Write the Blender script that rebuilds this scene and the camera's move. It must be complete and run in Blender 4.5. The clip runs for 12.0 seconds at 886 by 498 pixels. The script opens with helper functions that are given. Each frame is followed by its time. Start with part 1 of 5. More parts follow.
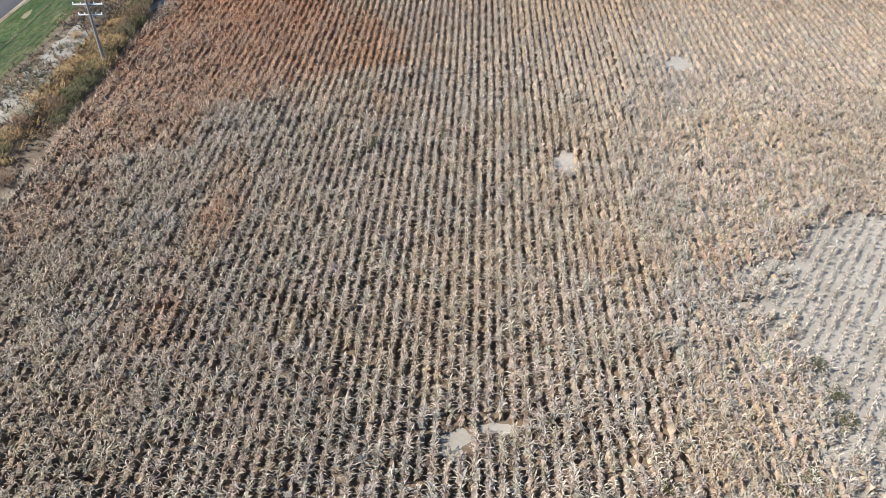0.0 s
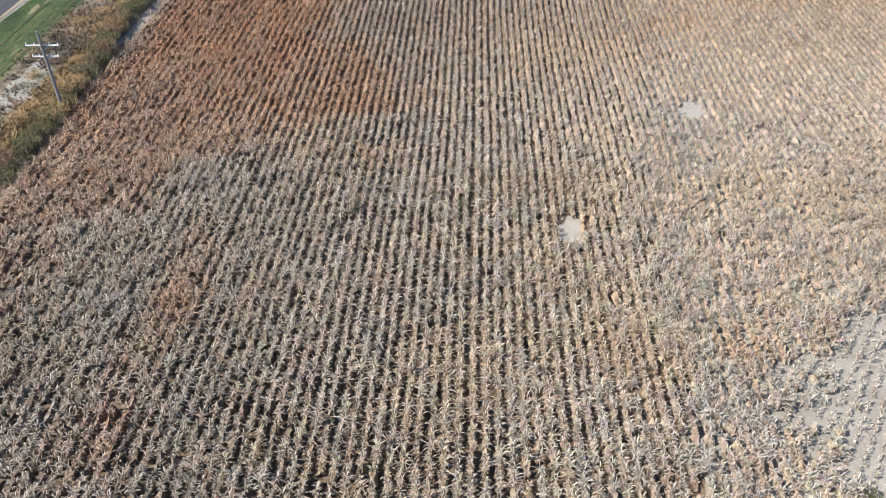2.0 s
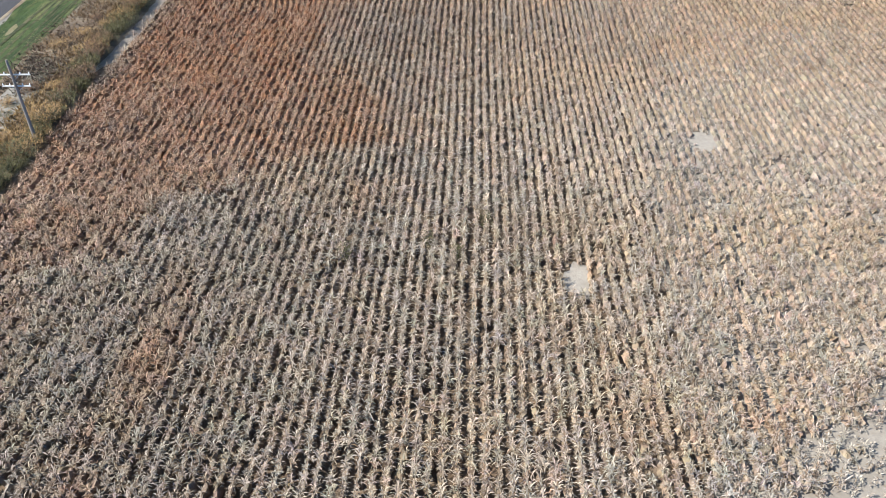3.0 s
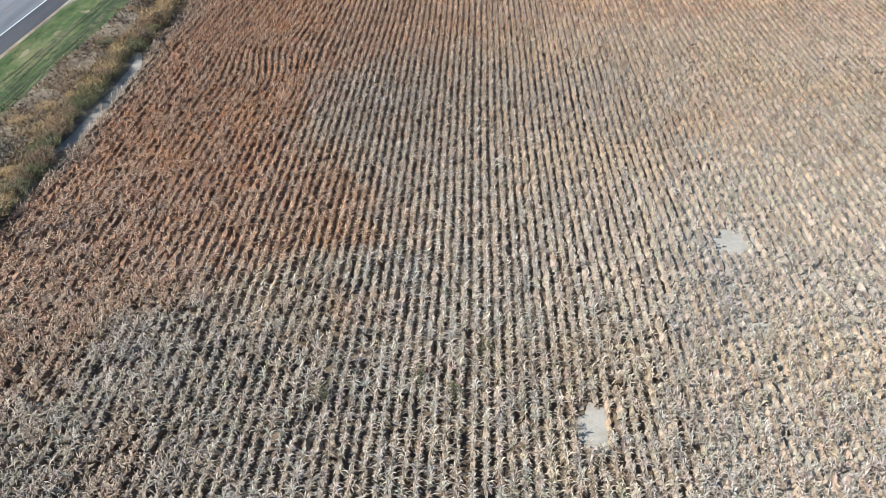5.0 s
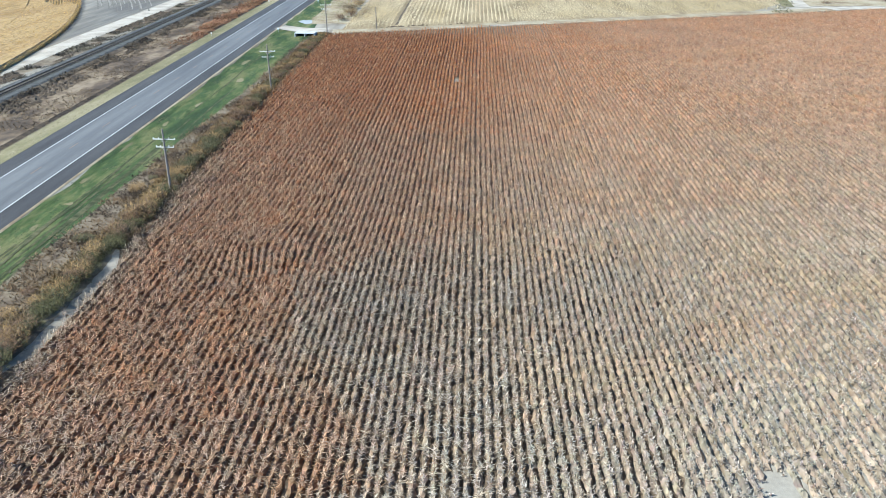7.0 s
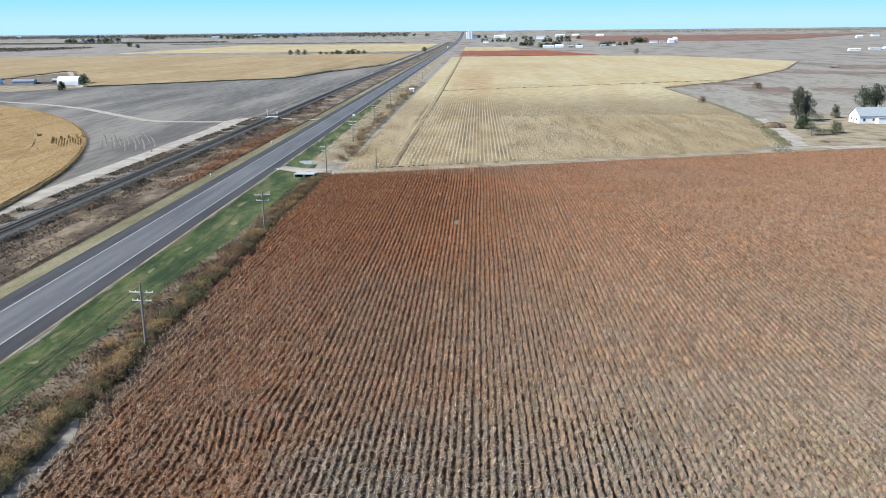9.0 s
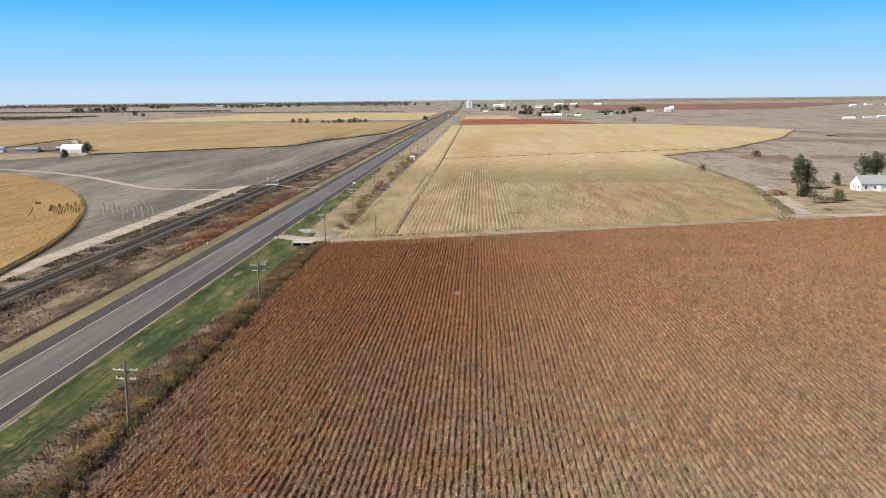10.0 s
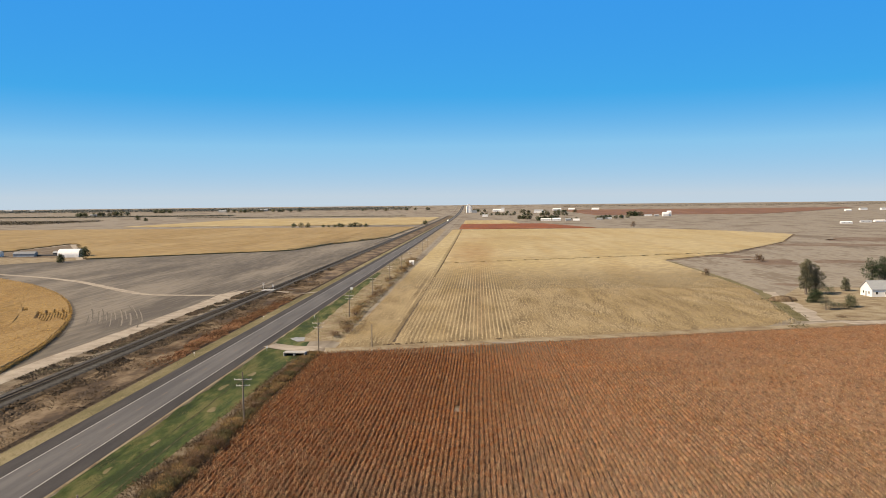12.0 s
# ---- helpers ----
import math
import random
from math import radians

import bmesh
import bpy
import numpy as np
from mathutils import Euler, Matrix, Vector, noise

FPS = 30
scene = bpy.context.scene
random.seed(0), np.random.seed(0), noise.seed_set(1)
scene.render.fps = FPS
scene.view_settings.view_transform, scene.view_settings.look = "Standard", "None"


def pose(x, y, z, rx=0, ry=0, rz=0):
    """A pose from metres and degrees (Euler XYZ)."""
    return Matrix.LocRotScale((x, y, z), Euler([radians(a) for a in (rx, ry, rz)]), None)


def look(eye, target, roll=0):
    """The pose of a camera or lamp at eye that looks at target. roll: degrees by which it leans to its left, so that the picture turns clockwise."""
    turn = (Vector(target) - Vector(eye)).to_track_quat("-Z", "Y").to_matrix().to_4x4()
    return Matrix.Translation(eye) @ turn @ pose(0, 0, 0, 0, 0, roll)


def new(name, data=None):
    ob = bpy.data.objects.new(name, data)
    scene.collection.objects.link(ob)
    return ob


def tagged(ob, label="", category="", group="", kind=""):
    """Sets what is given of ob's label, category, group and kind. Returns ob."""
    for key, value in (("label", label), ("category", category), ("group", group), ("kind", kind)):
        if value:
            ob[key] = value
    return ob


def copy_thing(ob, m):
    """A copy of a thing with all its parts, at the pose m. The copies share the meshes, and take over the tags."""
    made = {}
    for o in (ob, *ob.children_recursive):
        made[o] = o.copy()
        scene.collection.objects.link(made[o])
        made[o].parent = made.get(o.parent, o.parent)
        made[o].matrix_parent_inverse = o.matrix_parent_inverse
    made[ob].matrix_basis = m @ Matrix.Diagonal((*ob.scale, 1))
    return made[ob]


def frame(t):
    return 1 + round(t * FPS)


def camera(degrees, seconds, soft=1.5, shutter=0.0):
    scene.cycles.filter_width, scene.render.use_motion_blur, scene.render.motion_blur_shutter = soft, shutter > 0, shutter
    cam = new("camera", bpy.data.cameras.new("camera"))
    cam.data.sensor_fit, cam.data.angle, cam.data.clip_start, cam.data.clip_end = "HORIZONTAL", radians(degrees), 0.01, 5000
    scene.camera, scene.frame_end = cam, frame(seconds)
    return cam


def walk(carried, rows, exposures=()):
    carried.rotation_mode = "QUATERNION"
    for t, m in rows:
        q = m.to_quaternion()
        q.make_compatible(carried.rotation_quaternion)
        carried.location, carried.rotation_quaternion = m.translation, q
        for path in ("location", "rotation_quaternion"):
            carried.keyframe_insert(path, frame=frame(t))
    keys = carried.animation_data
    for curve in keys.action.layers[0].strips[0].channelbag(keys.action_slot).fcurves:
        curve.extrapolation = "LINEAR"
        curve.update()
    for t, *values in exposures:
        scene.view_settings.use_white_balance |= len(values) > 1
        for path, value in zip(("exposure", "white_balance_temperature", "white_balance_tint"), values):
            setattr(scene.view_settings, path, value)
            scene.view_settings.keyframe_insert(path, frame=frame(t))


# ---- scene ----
cam = camera(58.2, 12.0, soft=0.6)
# seconds, eye, yaw to the left, pitch, roll
PATH = [
    (0.0, 0.0, 0.0, 36.94, 2.62, -38.27, -0.60),
    (0.5, -0.15, 2.03, 36.84, 2.31, -38.12, -0.37),
    (1.0, -0.24, 4.35, 36.80, 2.14, -38.03, -0.34),
    (1.5, -0.26, 6.96, 36.89, 2.04, -38.06, -0.23),
    (2.0, -0.24, 9.57, 36.98, 1.97, -38.05, -0.13),
    (2.5, -0.21, 12.40, 36.98, 1.92, -37.99, -0.12),
    (3.0, -0.20, 15.32, 36.95, 1.90, -37.90, -0.12),
    (3.6, -0.17, 18.65, 37.05, 1.90, -37.85, -0.15),
    (4.3, -0.12, 22.55, 37.25, 1.92, -37.75, -0.20),
    (4.8, -0.08, 25.32, 37.41, 1.95, -37.20, -0.25),
    (5.0, -0.04, 26.42, 37.50, 2.00, -35.99, -0.24),
    (5.5, -0.02, 29.12, 37.55, 2.02, -32.81, -0.24),
    (6.0, -0.10, 31.53, 37.46, 1.98, -29.56, -0.19),
    (6.5, -0.06, 33.94, 37.44, 2.01, -26.88, -0.24),
    (7.0, 0.14, 36.43, 37.60, 2.13, -24.53, -0.39),
    (8.0, 0.50, 40.60, 37.88, 2.24, -19.85, -0.48),
    (9.0, 0.78, 44.81, 38.07, 2.32, -15.24, -0.56),
    (9.5, 0.77, 47.00, 38.10, 2.33, -13.02, -0.56),
    (10.0, 0.67, 49.11, 38.07, 2.31, -10.51, -0.56),
    (10.5, 0.64, 51.44, 38.05, 2.29, -8.02, -0.54),
    (11.0, 0.61, 53.78, 38.01, 2.26, -5.52, -0.52),
    (11.4, 0.55, 55.70, 37.99, 2.24, -3.45, -0.54),
    (11.6, 0.52, 56.63, 37.98, 2.24, -3.12, -0.54),
    (12.0, 0.45, 58.46, 38.00, 2.23, -3.07, -0.57),
]
EXPOSURES = [(0.0, 1.48, 6000, 6), (3.0, 1.49, 6000, 6), (5.0, 1.47, 5750, 2), (6.5, 1.53, 5550, -2), (7.0, 1.52, 5500, -3), (9.0, 1.04, 5850, 3), (9.5, 0.93, 6700, 6), (10.5, 0.72, 7800, 11), (12.0, 0.63, 8600, 12)]


def aim(x, y, z, yaw, pitch, roll):
    a, b = radians(yaw), radians(pitch)
    ahead = Vector((-math.sin(a) * math.cos(b), math.cos(a) * math.cos(b), math.sin(b)))
    return look((x, y, z), Vector((x, y, z)) + ahead * 10, roll)


walk(cam, [(t, aim(*row)) for t, *row in PATH], EXPOSURES)

# ---- light: clear autumn day, sun to the left of the flight ----
SUN_AZ, SUN_EL = radians(-112), radians(43)
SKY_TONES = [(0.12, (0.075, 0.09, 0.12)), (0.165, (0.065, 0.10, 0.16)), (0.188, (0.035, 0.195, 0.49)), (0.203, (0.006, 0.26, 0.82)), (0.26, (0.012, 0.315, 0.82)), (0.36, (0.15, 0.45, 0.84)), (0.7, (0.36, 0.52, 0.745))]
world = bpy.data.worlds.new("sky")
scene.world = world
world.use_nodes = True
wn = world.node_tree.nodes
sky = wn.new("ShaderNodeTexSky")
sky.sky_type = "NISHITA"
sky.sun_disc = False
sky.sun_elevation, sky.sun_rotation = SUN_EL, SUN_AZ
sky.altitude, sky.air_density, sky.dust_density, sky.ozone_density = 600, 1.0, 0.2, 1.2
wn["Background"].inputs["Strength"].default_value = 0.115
# deeper, clearer blue: the sky's warmth (red over blue) picks the tone
wl = world.node_tree.links
split = wn.new("ShaderNodeSeparateColor")
wl.new(sky.outputs["Color"], split.inputs["Color"])
ratio = wn.new("ShaderNodeMath")
ratio.operation = "DIVIDE"
wl.new(split.outputs["Red"], ratio.inputs[0])
wl.new(split.outputs["Blue"], ratio.inputs[1])
half = wn.new("ShaderNodeMath")
half.operation = "MULTIPLY"
half.inputs[1].default_value = 0.5
wl.new(ratio.outputs[0], half.inputs[0])
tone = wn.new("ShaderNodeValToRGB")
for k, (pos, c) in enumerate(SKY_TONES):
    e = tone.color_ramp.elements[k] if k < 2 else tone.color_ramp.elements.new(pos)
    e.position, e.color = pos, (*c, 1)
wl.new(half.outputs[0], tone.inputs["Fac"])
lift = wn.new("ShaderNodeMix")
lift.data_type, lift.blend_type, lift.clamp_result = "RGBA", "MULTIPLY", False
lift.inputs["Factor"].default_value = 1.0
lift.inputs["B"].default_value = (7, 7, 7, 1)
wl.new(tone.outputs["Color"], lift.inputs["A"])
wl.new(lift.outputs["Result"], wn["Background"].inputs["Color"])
sun = new("sun", bpy.data.lights.new("sun", "SUN"))
sun.data.energy, sun.data.angle, sun.data.color = 4.5, radians(0.53), (1.0, 0.91, 0.79)
sun.matrix_world = look((0, 0, 0), (-math.sin(SUN_AZ) * math.cos(SUN_EL), -math.cos(SUN_AZ) * math.cos(SUN_EL), -math.sin(SUN_EL)))


# ---- materials ----
def material(name, colors, scale=1.0, rough=0.9, bump=0.0, bump_scale=None, metal=0.0, fine=6.0, stretch=(1, 1, 1), tight=0.4, tint=False, spec=0.3, random_amount=0.0, depth=0.05):
    """Two scales of noise over two to four colours; with tint the mesh's own colour is varied instead."""
    m = bpy.data.materials.new(name)
    m.use_nodes = True
    n, l = m.node_tree.nodes, m.node_tree.links
    b = n["Principled BSDF"]
    b.inputs["Roughness"].default_value = rough
    b.inputs["Metallic"].default_value = metal
    b.inputs["Specular IOR Level"].default_value = spec
    geo = n.new("ShaderNodeNewGeometry")
    mp = n.new("ShaderNodeMapping")
    mp.inputs["Scale"].default_value = stretch
    l.new(geo.outputs["Position"], mp.inputs["Vector"])
    big, small = n.new("ShaderNodeTexNoise"), n.new("ShaderNodeTexNoise")
    big.inputs["Scale"].default_value, big.inputs["Detail"].default_value = 1.0 / scale, 5
    small.inputs["Scale"].default_value, small.inputs["Detail"].default_value = fine / scale, 6
    for t in (big, small):
        l.new(mp.outputs["Vector"], t.inputs["Vector"])
    ramp = n.new("ShaderNodeValToRGB")
    mixv = n.new("ShaderNodeMath")
    mixv.operation = "MULTIPLY_ADD"
    l.new(small.outputs["Fac"], mixv.inputs[0])
    mixv.inputs[1].default_value = 0.45
    half = n.new("ShaderNodeMath")
    half.operation = "MULTIPLY_ADD"
    l.new(big.outputs["Fac"], half.inputs[0])
    half.inputs[1].default_value, half.inputs[2].default_value = 1.0, -0.225
    l.new(half.outputs[0], mixv.inputs[2])
    els = ramp.color_ramp.elements
    for i, c in enumerate(colors):
        pos = 0.5 - tight / 2 + tight * i / max(1, len(colors) - 1)
        e = els[i] if i < 2 else els.new(pos)
        e.position, e.color = pos, (*c, 1)
    l.new(mixv.outputs[0], ramp.inputs["Fac"])
    out = ramp.outputs["Color"]
    if tint:
        at = n.new("ShaderNodeAttribute")
        at.attribute_name = "tint"
        mul = n.new("ShaderNodeMix")
        mul.data_type, mul.blend_type = "RGBA", "MULTIPLY"
        mul.inputs["Factor"].default_value = 1.0
        l.new(at.outputs["Color"], mul.inputs["A"])
        l.new(out, mul.inputs["B"])
        out = mul.outputs["Result"]
    if random_amount:
        info = n.new("ShaderNodeObjectInfo")
        hsv = n.new("ShaderNodeHueSaturation")
        mr = n.new("ShaderNodeMapRange")
        mr.inputs["To Min"].default_value, mr.inputs["To Max"].default_value = 1 - random_amount, 1 + random_amount
        l.new(info.outputs["Random"], mr.inputs["Value"])
        l.new(mr.outputs["Result"], hsv.inputs["Value"])
        l.new(out, hsv.inputs["Color"])
        out = hsv.outputs["Color"]
    l.new(out, b.inputs["Base Color"])
    if tint:
        # light shines through thin leaves
        tr, mx = n.new("ShaderNodeBsdfTranslucent"), n.new("ShaderNodeMixShader")
        mx.inputs["Fac"].default_value = 0.06
        l.new(out, tr.inputs["Color"])
        l.new(b.outputs["BSDF"], mx.inputs[1])
        l.new(tr.outputs["BSDF"], mx.inputs[2])
        l.new(mx.outputs["Shader"], n["Material Output"].inputs["Surface"])
    if bump:
        bt = n.new("ShaderNodeTexNoise")
        bt.inputs["Scale"].default_value, bt.inputs["Detail"].default_value = 1.0 / (bump_scale or scale / fine), 4
        l.new(geo.outputs["Position"], bt.inputs["Vector"])
        bp = n.new("ShaderNodeBump")
        bp.inputs["Strength"].default_value, bp.inputs["Distance"].default_value = bump, depth
        l.new(bt.outputs["Fac"], bp.inputs["Height"])
        l.new(bp.outputs["Normal"], b.inputs["Normal"])
    return m


M = {}
M["pasture"] = material("pasture", [(0.135, 0.108, 0.083), (0.20, 0.172, 0.14), (0.245, 0.22, 0.185), (0.165, 0.135, 0.105)], 45, bump=0.6, bump_scale=1.5, fine=14, stretch=(1, 0.3, 1), depth=0.2, tight=0.3)
M["sand"] = material("pale_sandy_soil", [(0.175, 0.152, 0.126), (0.22, 0.193, 0.162), (0.265, 0.237, 0.202)], 3, bump=0.5, bump_scale=0.1, fine=9)
# colour taken below the pale ground's, for shade between the crop rows
M["soil"] = material("litter_soil_shaded", [(0.088, 0.06, 0.038), (0.122, 0.086, 0.057), (0.16, 0.118, 0.083)], 5, bump=0.6, bump_scale=0.12, fine=12)
M["fallow"] = material("fallow_soil", [(0.085, 0.074, 0.064), (0.13, 0.115, 0.098), (0.19, 0.168, 0.142)], 30, bump=0.7, bump_scale=0.8, fine=16, stretch=(1.0, 0.12, 1), depth=0.12, tight=0.27)
M["olive"] = material("olive_verge", [(0.10, 0.087, 0.042), (0.145, 0.125, 0.064), (0.215, 0.18, 0.112)], 6, bump=0.6, bump_scale=0.2, fine=7, stretch=(1, 0.15, 1))
M["verge"] = material("verge_soil", [(0.075, 0.053, 0.035), (0.135, 0.102, 0.07), (0.195, 0.16, 0.118)], 6, bump=0.7, bump_scale=0.2, fine=8)
M["sandbank"] = material("grey_sandy_bank", [(0.095, 0.085, 0.06), (0.16, 0.145, 0.118), (0.22, 0.20, 0.172), (0.13, 0.112, 0.075)], 3.5, bump=0.7, bump_scale=0.2, fine=8, tight=0.3)
M["grassbed"] = material("grass_bed", [(0.022, 0.038, 0.010), (0.052, 0.076, 0.02), (0.12, 0.116, 0.046)], 4, bump=0.7, bump_scale=0.2, fine=6, stretch=(1, 0.22, 1), tight=0.26)
M["mowline"] = material("flattened_grass", [(0.022, 0.03, 0.008), (0.05, 0.05, 0.02), (0.10, 0.09, 0.045)], 1.2, bump=0.5, bump_scale=0.2)
M["drybank"] = material("dry_bank", [(0.148, 0.105, 0.066), (0.234, 0.187, 0.121), (0.289, 0.250, 0.183)], 6, bump=0.7, bump_scale=0.25, fine=7)
M["litter"] = material("straw_litter", [(0.145, 0.106, 0.058), (0.235, 0.178, 0.104), (0.32, 0.25, 0.15)], 5, bump=0.6, bump_scale=0.2, fine=8, stretch=(1, 0.15, 1))
M["pad"] = material("washed_grey_gravel", [(0.22, 0.235, 0.26), (0.30, 0.315, 0.335)], 1.0, bump=0.3, bump_scale=0.1)
M["brush"] = material("dark_brush", [(0.04, 0.028, 0.02), (0.07, 0.05, 0.034), (0.12, 0.085, 0.055)], 1.5, bump=0.8, bump_scale=0.15, fine=7)
M["redbank"] = material("red_weed_bank", [(0.055, 0.038, 0.026), (0.115, 0.08, 0.05), (0.195, 0.148, 0.10)], 9, bump=0.7, bump_scale=0.3, fine=7, stretch=(1, 0.5, 1), tight=0.24)
M["rustpatch"] = material("rusty_pasture", [(0.115, 0.078, 0.056), (0.155, 0.11, 0.082), (0.20, 0.165, 0.13)], 16, bump=0.6, bump_scale=1.0, fine=10, stretch=(1, 0.5, 1))
M["rustweed"] = material("rusty_weeds", [(0.12, 0.056, 0.027), (0.175, 0.082, 0.037), (0.20, 0.115, 0.058)], 5, bump=0.7, bump_scale=0.3, fine=7)
M["asphalt"] = material("asphalt", [(0.072, 0.071, 0.075), (0.095, 0.093, 0.097), (0.122, 0.118, 0.12)], 2.0, rough=0.85, bump=0.2, bump_scale=0.04, fine=20, stretch=(1, 0.05, 1))
M["shoulder"] = material("shoulder_asphalt", [(0.033, 0.030, 0.031), (0.044, 0.041, 0.042), (0.058, 0.053, 0.053)], 2.0, rough=0.9, bump=0.3, bump_scale=0.05, fine=14, stretch=(1, 0.08, 1))
M["linewhite"] = material("white_road_paint", [(0.34, 0.34, 0.335), (0.50, 0.50, 0.485)], 0.6, rough=0.7)
M["lineyellow"] = material("worn_yellow_paint", [(0.13, 0.095, 0.08), (0.20, 0.135, 0.095)], 0.5, rough=0.8)
M["rutdark"] = material("dark_rut_soil", [(0.09, 0.078, 0.066), (0.115, 0.10, 0.085)], 3, bump=0.4, bump_scale=0.2)
M["rutlight"] = material("pale_rut_soil", [(0.16, 0.142, 0.12), (0.21, 0.187, 0.16)], 3, bump=0.4, bump_scale=0.2)
M["gravel"] = material("gravel_lane", [(0.234, 0.199, 0.164), (0.312, 0.273, 0.230), (0.367, 0.328, 0.281)], 4, bump=0.5, bump_scale=0.08, fine=10)
M["ballast"] = material("ballast", [(0.036, 0.033, 0.031), (0.06, 0.056, 0.053), (0.10, 0.095, 0.088)], 1.2, bump=1.0, bump_scale=0.07, fine=12)
M["tie"] = material("tie_wood", [(0.05, 0.04, 0.032), (0.10, 0.085, 0.07)], 0.4, bump=0.4, random_amount=0.3)
M["rail"] = material("rail_steel", [(0.06, 0.045, 0.04), (0.10, 0.075, 0.06)], 0.3, rough=0.55, metal=0.6)
M["crop"] = material("dry_leaf", [(0.78, 0.78, 0.78), (1.0, 1.0, 1.0)], 1.2, rough=0.75, tint=True, fine=8, spec=0.25)
M["poleWood"] = material("pole_wood", [(0.17, 0.14, 0.113), (0.27, 0.23, 0.19)], 0.25, stretch=(1, 1, 0.1), bump=0.4)
M["armWood"] = material("weathered_arm", [(0.50, 0.47, 0.43), (0.62, 0.60, 0.56)], 0.2, stretch=(0.1, 1, 1), bump=0.3)
M["porcelain"] = material("porcelain", [(0.75, 0.75, 0.73), (0.8, 0.8, 0.78)], 0.05, rough=0.25)
M["metal"] = material("galvanised_metal", [(0.45, 0.46, 0.47), (0.55, 0.56, 0.57)], 0.4, rough=0.45, metal=0.8)
M["bark"] = material("bark", [(0.12, 0.09, 0.07), (0.24, 0.20, 0.165)], 0.3, bump=0.8, stretch=(1, 1, 0.2))
M["leaf"] = material("tree_leaf", [(0.7, 0.7, 0.7), (1, 1, 1)], 1.0, rough=0.7, tint=True)
M["whitewall"] = material("white_siding", [(0.72, 0.72, 0.70), (0.80, 0.80, 0.78)], 3.0, rough=0.6, stretch=(0.3, 0.3, 6))
M["whitemetal"] = material("white_sheet_metal", [(0.70, 0.71, 0.72), (0.80, 0.80, 0.80)], 2.0, rough=0.45)
M["greyroof"] = material("grey_shingle", [(0.24, 0.26, 0.28), (0.31, 0.33, 0.345)], 0.8, rough=0.8, bump=0.4)
M["greymetal"] = material("grey_sheet_metal", [(0.30, 0.32, 0.34), (0.42, 0.43, 0.44)], 1.5, rough=0.5, metal=0.3)
M["darkshed"] = material("dark_shed_metal", [(0.08, 0.08, 0.085), (0.13, 0.125, 0.12)], 1.5, rough=0.6)
M["glass"] = material("window_glass", [(0.03, 0.035, 0.04), (0.05, 0.055, 0.06)], 0.5, rough=0.1, spec=0.6)
M["concrete"] = material("concrete", [(0.31, 0.31, 0.31), (0.42, 0.42, 0.42)], 1.0, bump=0.3, bump_scale=0.1)
M["dark"] = material("painted_hollow_shade", [(0.015, 0.014, 0.013), (0.03, 0.028, 0.025)], 0.5)
M["lamp"] = bpy.data.materials.new("headlamp_glow")
M["lamp"].use_nodes = True
M["lamp"].node_tree.nodes["Principled BSDF"].inputs["Emission Color"].default_value = (1, 0.97, 0.9, 1)
M["lamp"].node_tree.nodes["Principled BSDF"].inputs["Emission Strength"].default_value = 60
M["tyre"] = material("tyre", [(0.02, 0.02, 0.02), (0.035, 0.035, 0.035)], 0.2)


# ---- mesh helpers ----
def mesh_object(name, verts, faces, mat, tint=None):
    me = bpy.data.meshes.new(name)
    me.from_pydata(verts if isinstance(verts, list) else verts.tolist(), [], faces if isinstance(faces, list) else faces.tolist())
    me.materials.append(mat)
    if tint is not None:
        at = me.attributes.new("tint", "FLOAT_COLOR", "POINT")
        at.data.foreach_set("color", np.c_[tint, np.ones(len(tint))].astype(np.float32).ravel())
    return new(name, me)


def part(name, bm, mat, parent=None, label=""):
    me = bpy.data.meshes.new(name)
    bm.to_mesh(me)
    bm.free()
    me.materials.append(mat)
    ob = new(name, me)
    if parent is not None:
        ob.parent = parent
    return tagged(ob, label)


def box(bm, x0, x1, y0, y1, z0, z1, bevel=0.0):
    r = bmesh.ops.create_cube(bm, size=1.0, matrix=Matrix.Translation(((x0 + x1) / 2, (y0 + y1) / 2, (z0 + z1) / 2)) @ Matrix.Diagonal((x1 - x0, y1 - y0, z1 - z0, 1)))
    if bevel:
        es = {e for v in r["verts"] for e in v.link_edges}
        bmesh.ops.bevel(bm, geom=list(es), offset=bevel, segments=1, affect="EDGES")
    return bm


def rod(bm, a, b, r0, r1, n=8):
    a, b = Vector(a), Vector(b)
    q = (b - a).to_track_quat("Z", "Y").to_matrix().to_4x4()
    bmesh.ops.create_cone(bm, cap_ends=True, segments=n, radius1=r0, radius2=r1, depth=(b - a).length, matrix=Matrix.Translation((a + b) / 2) @ q)
    return bm


def empty(name, m=None):
    ob = new(name)
    if m is not None:
        ob.matrix_basis = m
    return ob


# smooth random maps over the plan
def smooth_noise(x, y, size, seed):
    g = np.random.RandomState(seed).rand(64, 64)
    u, v = np.asarray(x) / size + 1000.3, np.asarray(y) / size + 1000.7
    i, j = np.floor(u).astype(int), np.floor(v).astype(int)
    fu, fv = u - i, v - j
    fu, fv = fu * fu * (3 - 2 * fu), fv * fv * (3 - 2 * fv)
    i0, i1, j0, j1 = i % 64, (i + 1) % 64, j % 64, (j + 1) % 64
    return (g[i0, j0] * (1 - fu) + g[i1, j0] * fu) * (1 - fv) + (g[i0, j1] * (1 - fu) + g[i1, j1] * fu) * fv


def step(a, b, x):
    s = np.clip((x - a) / (b - a), 0, 1)
    return s * s * (3 - 2 * s)


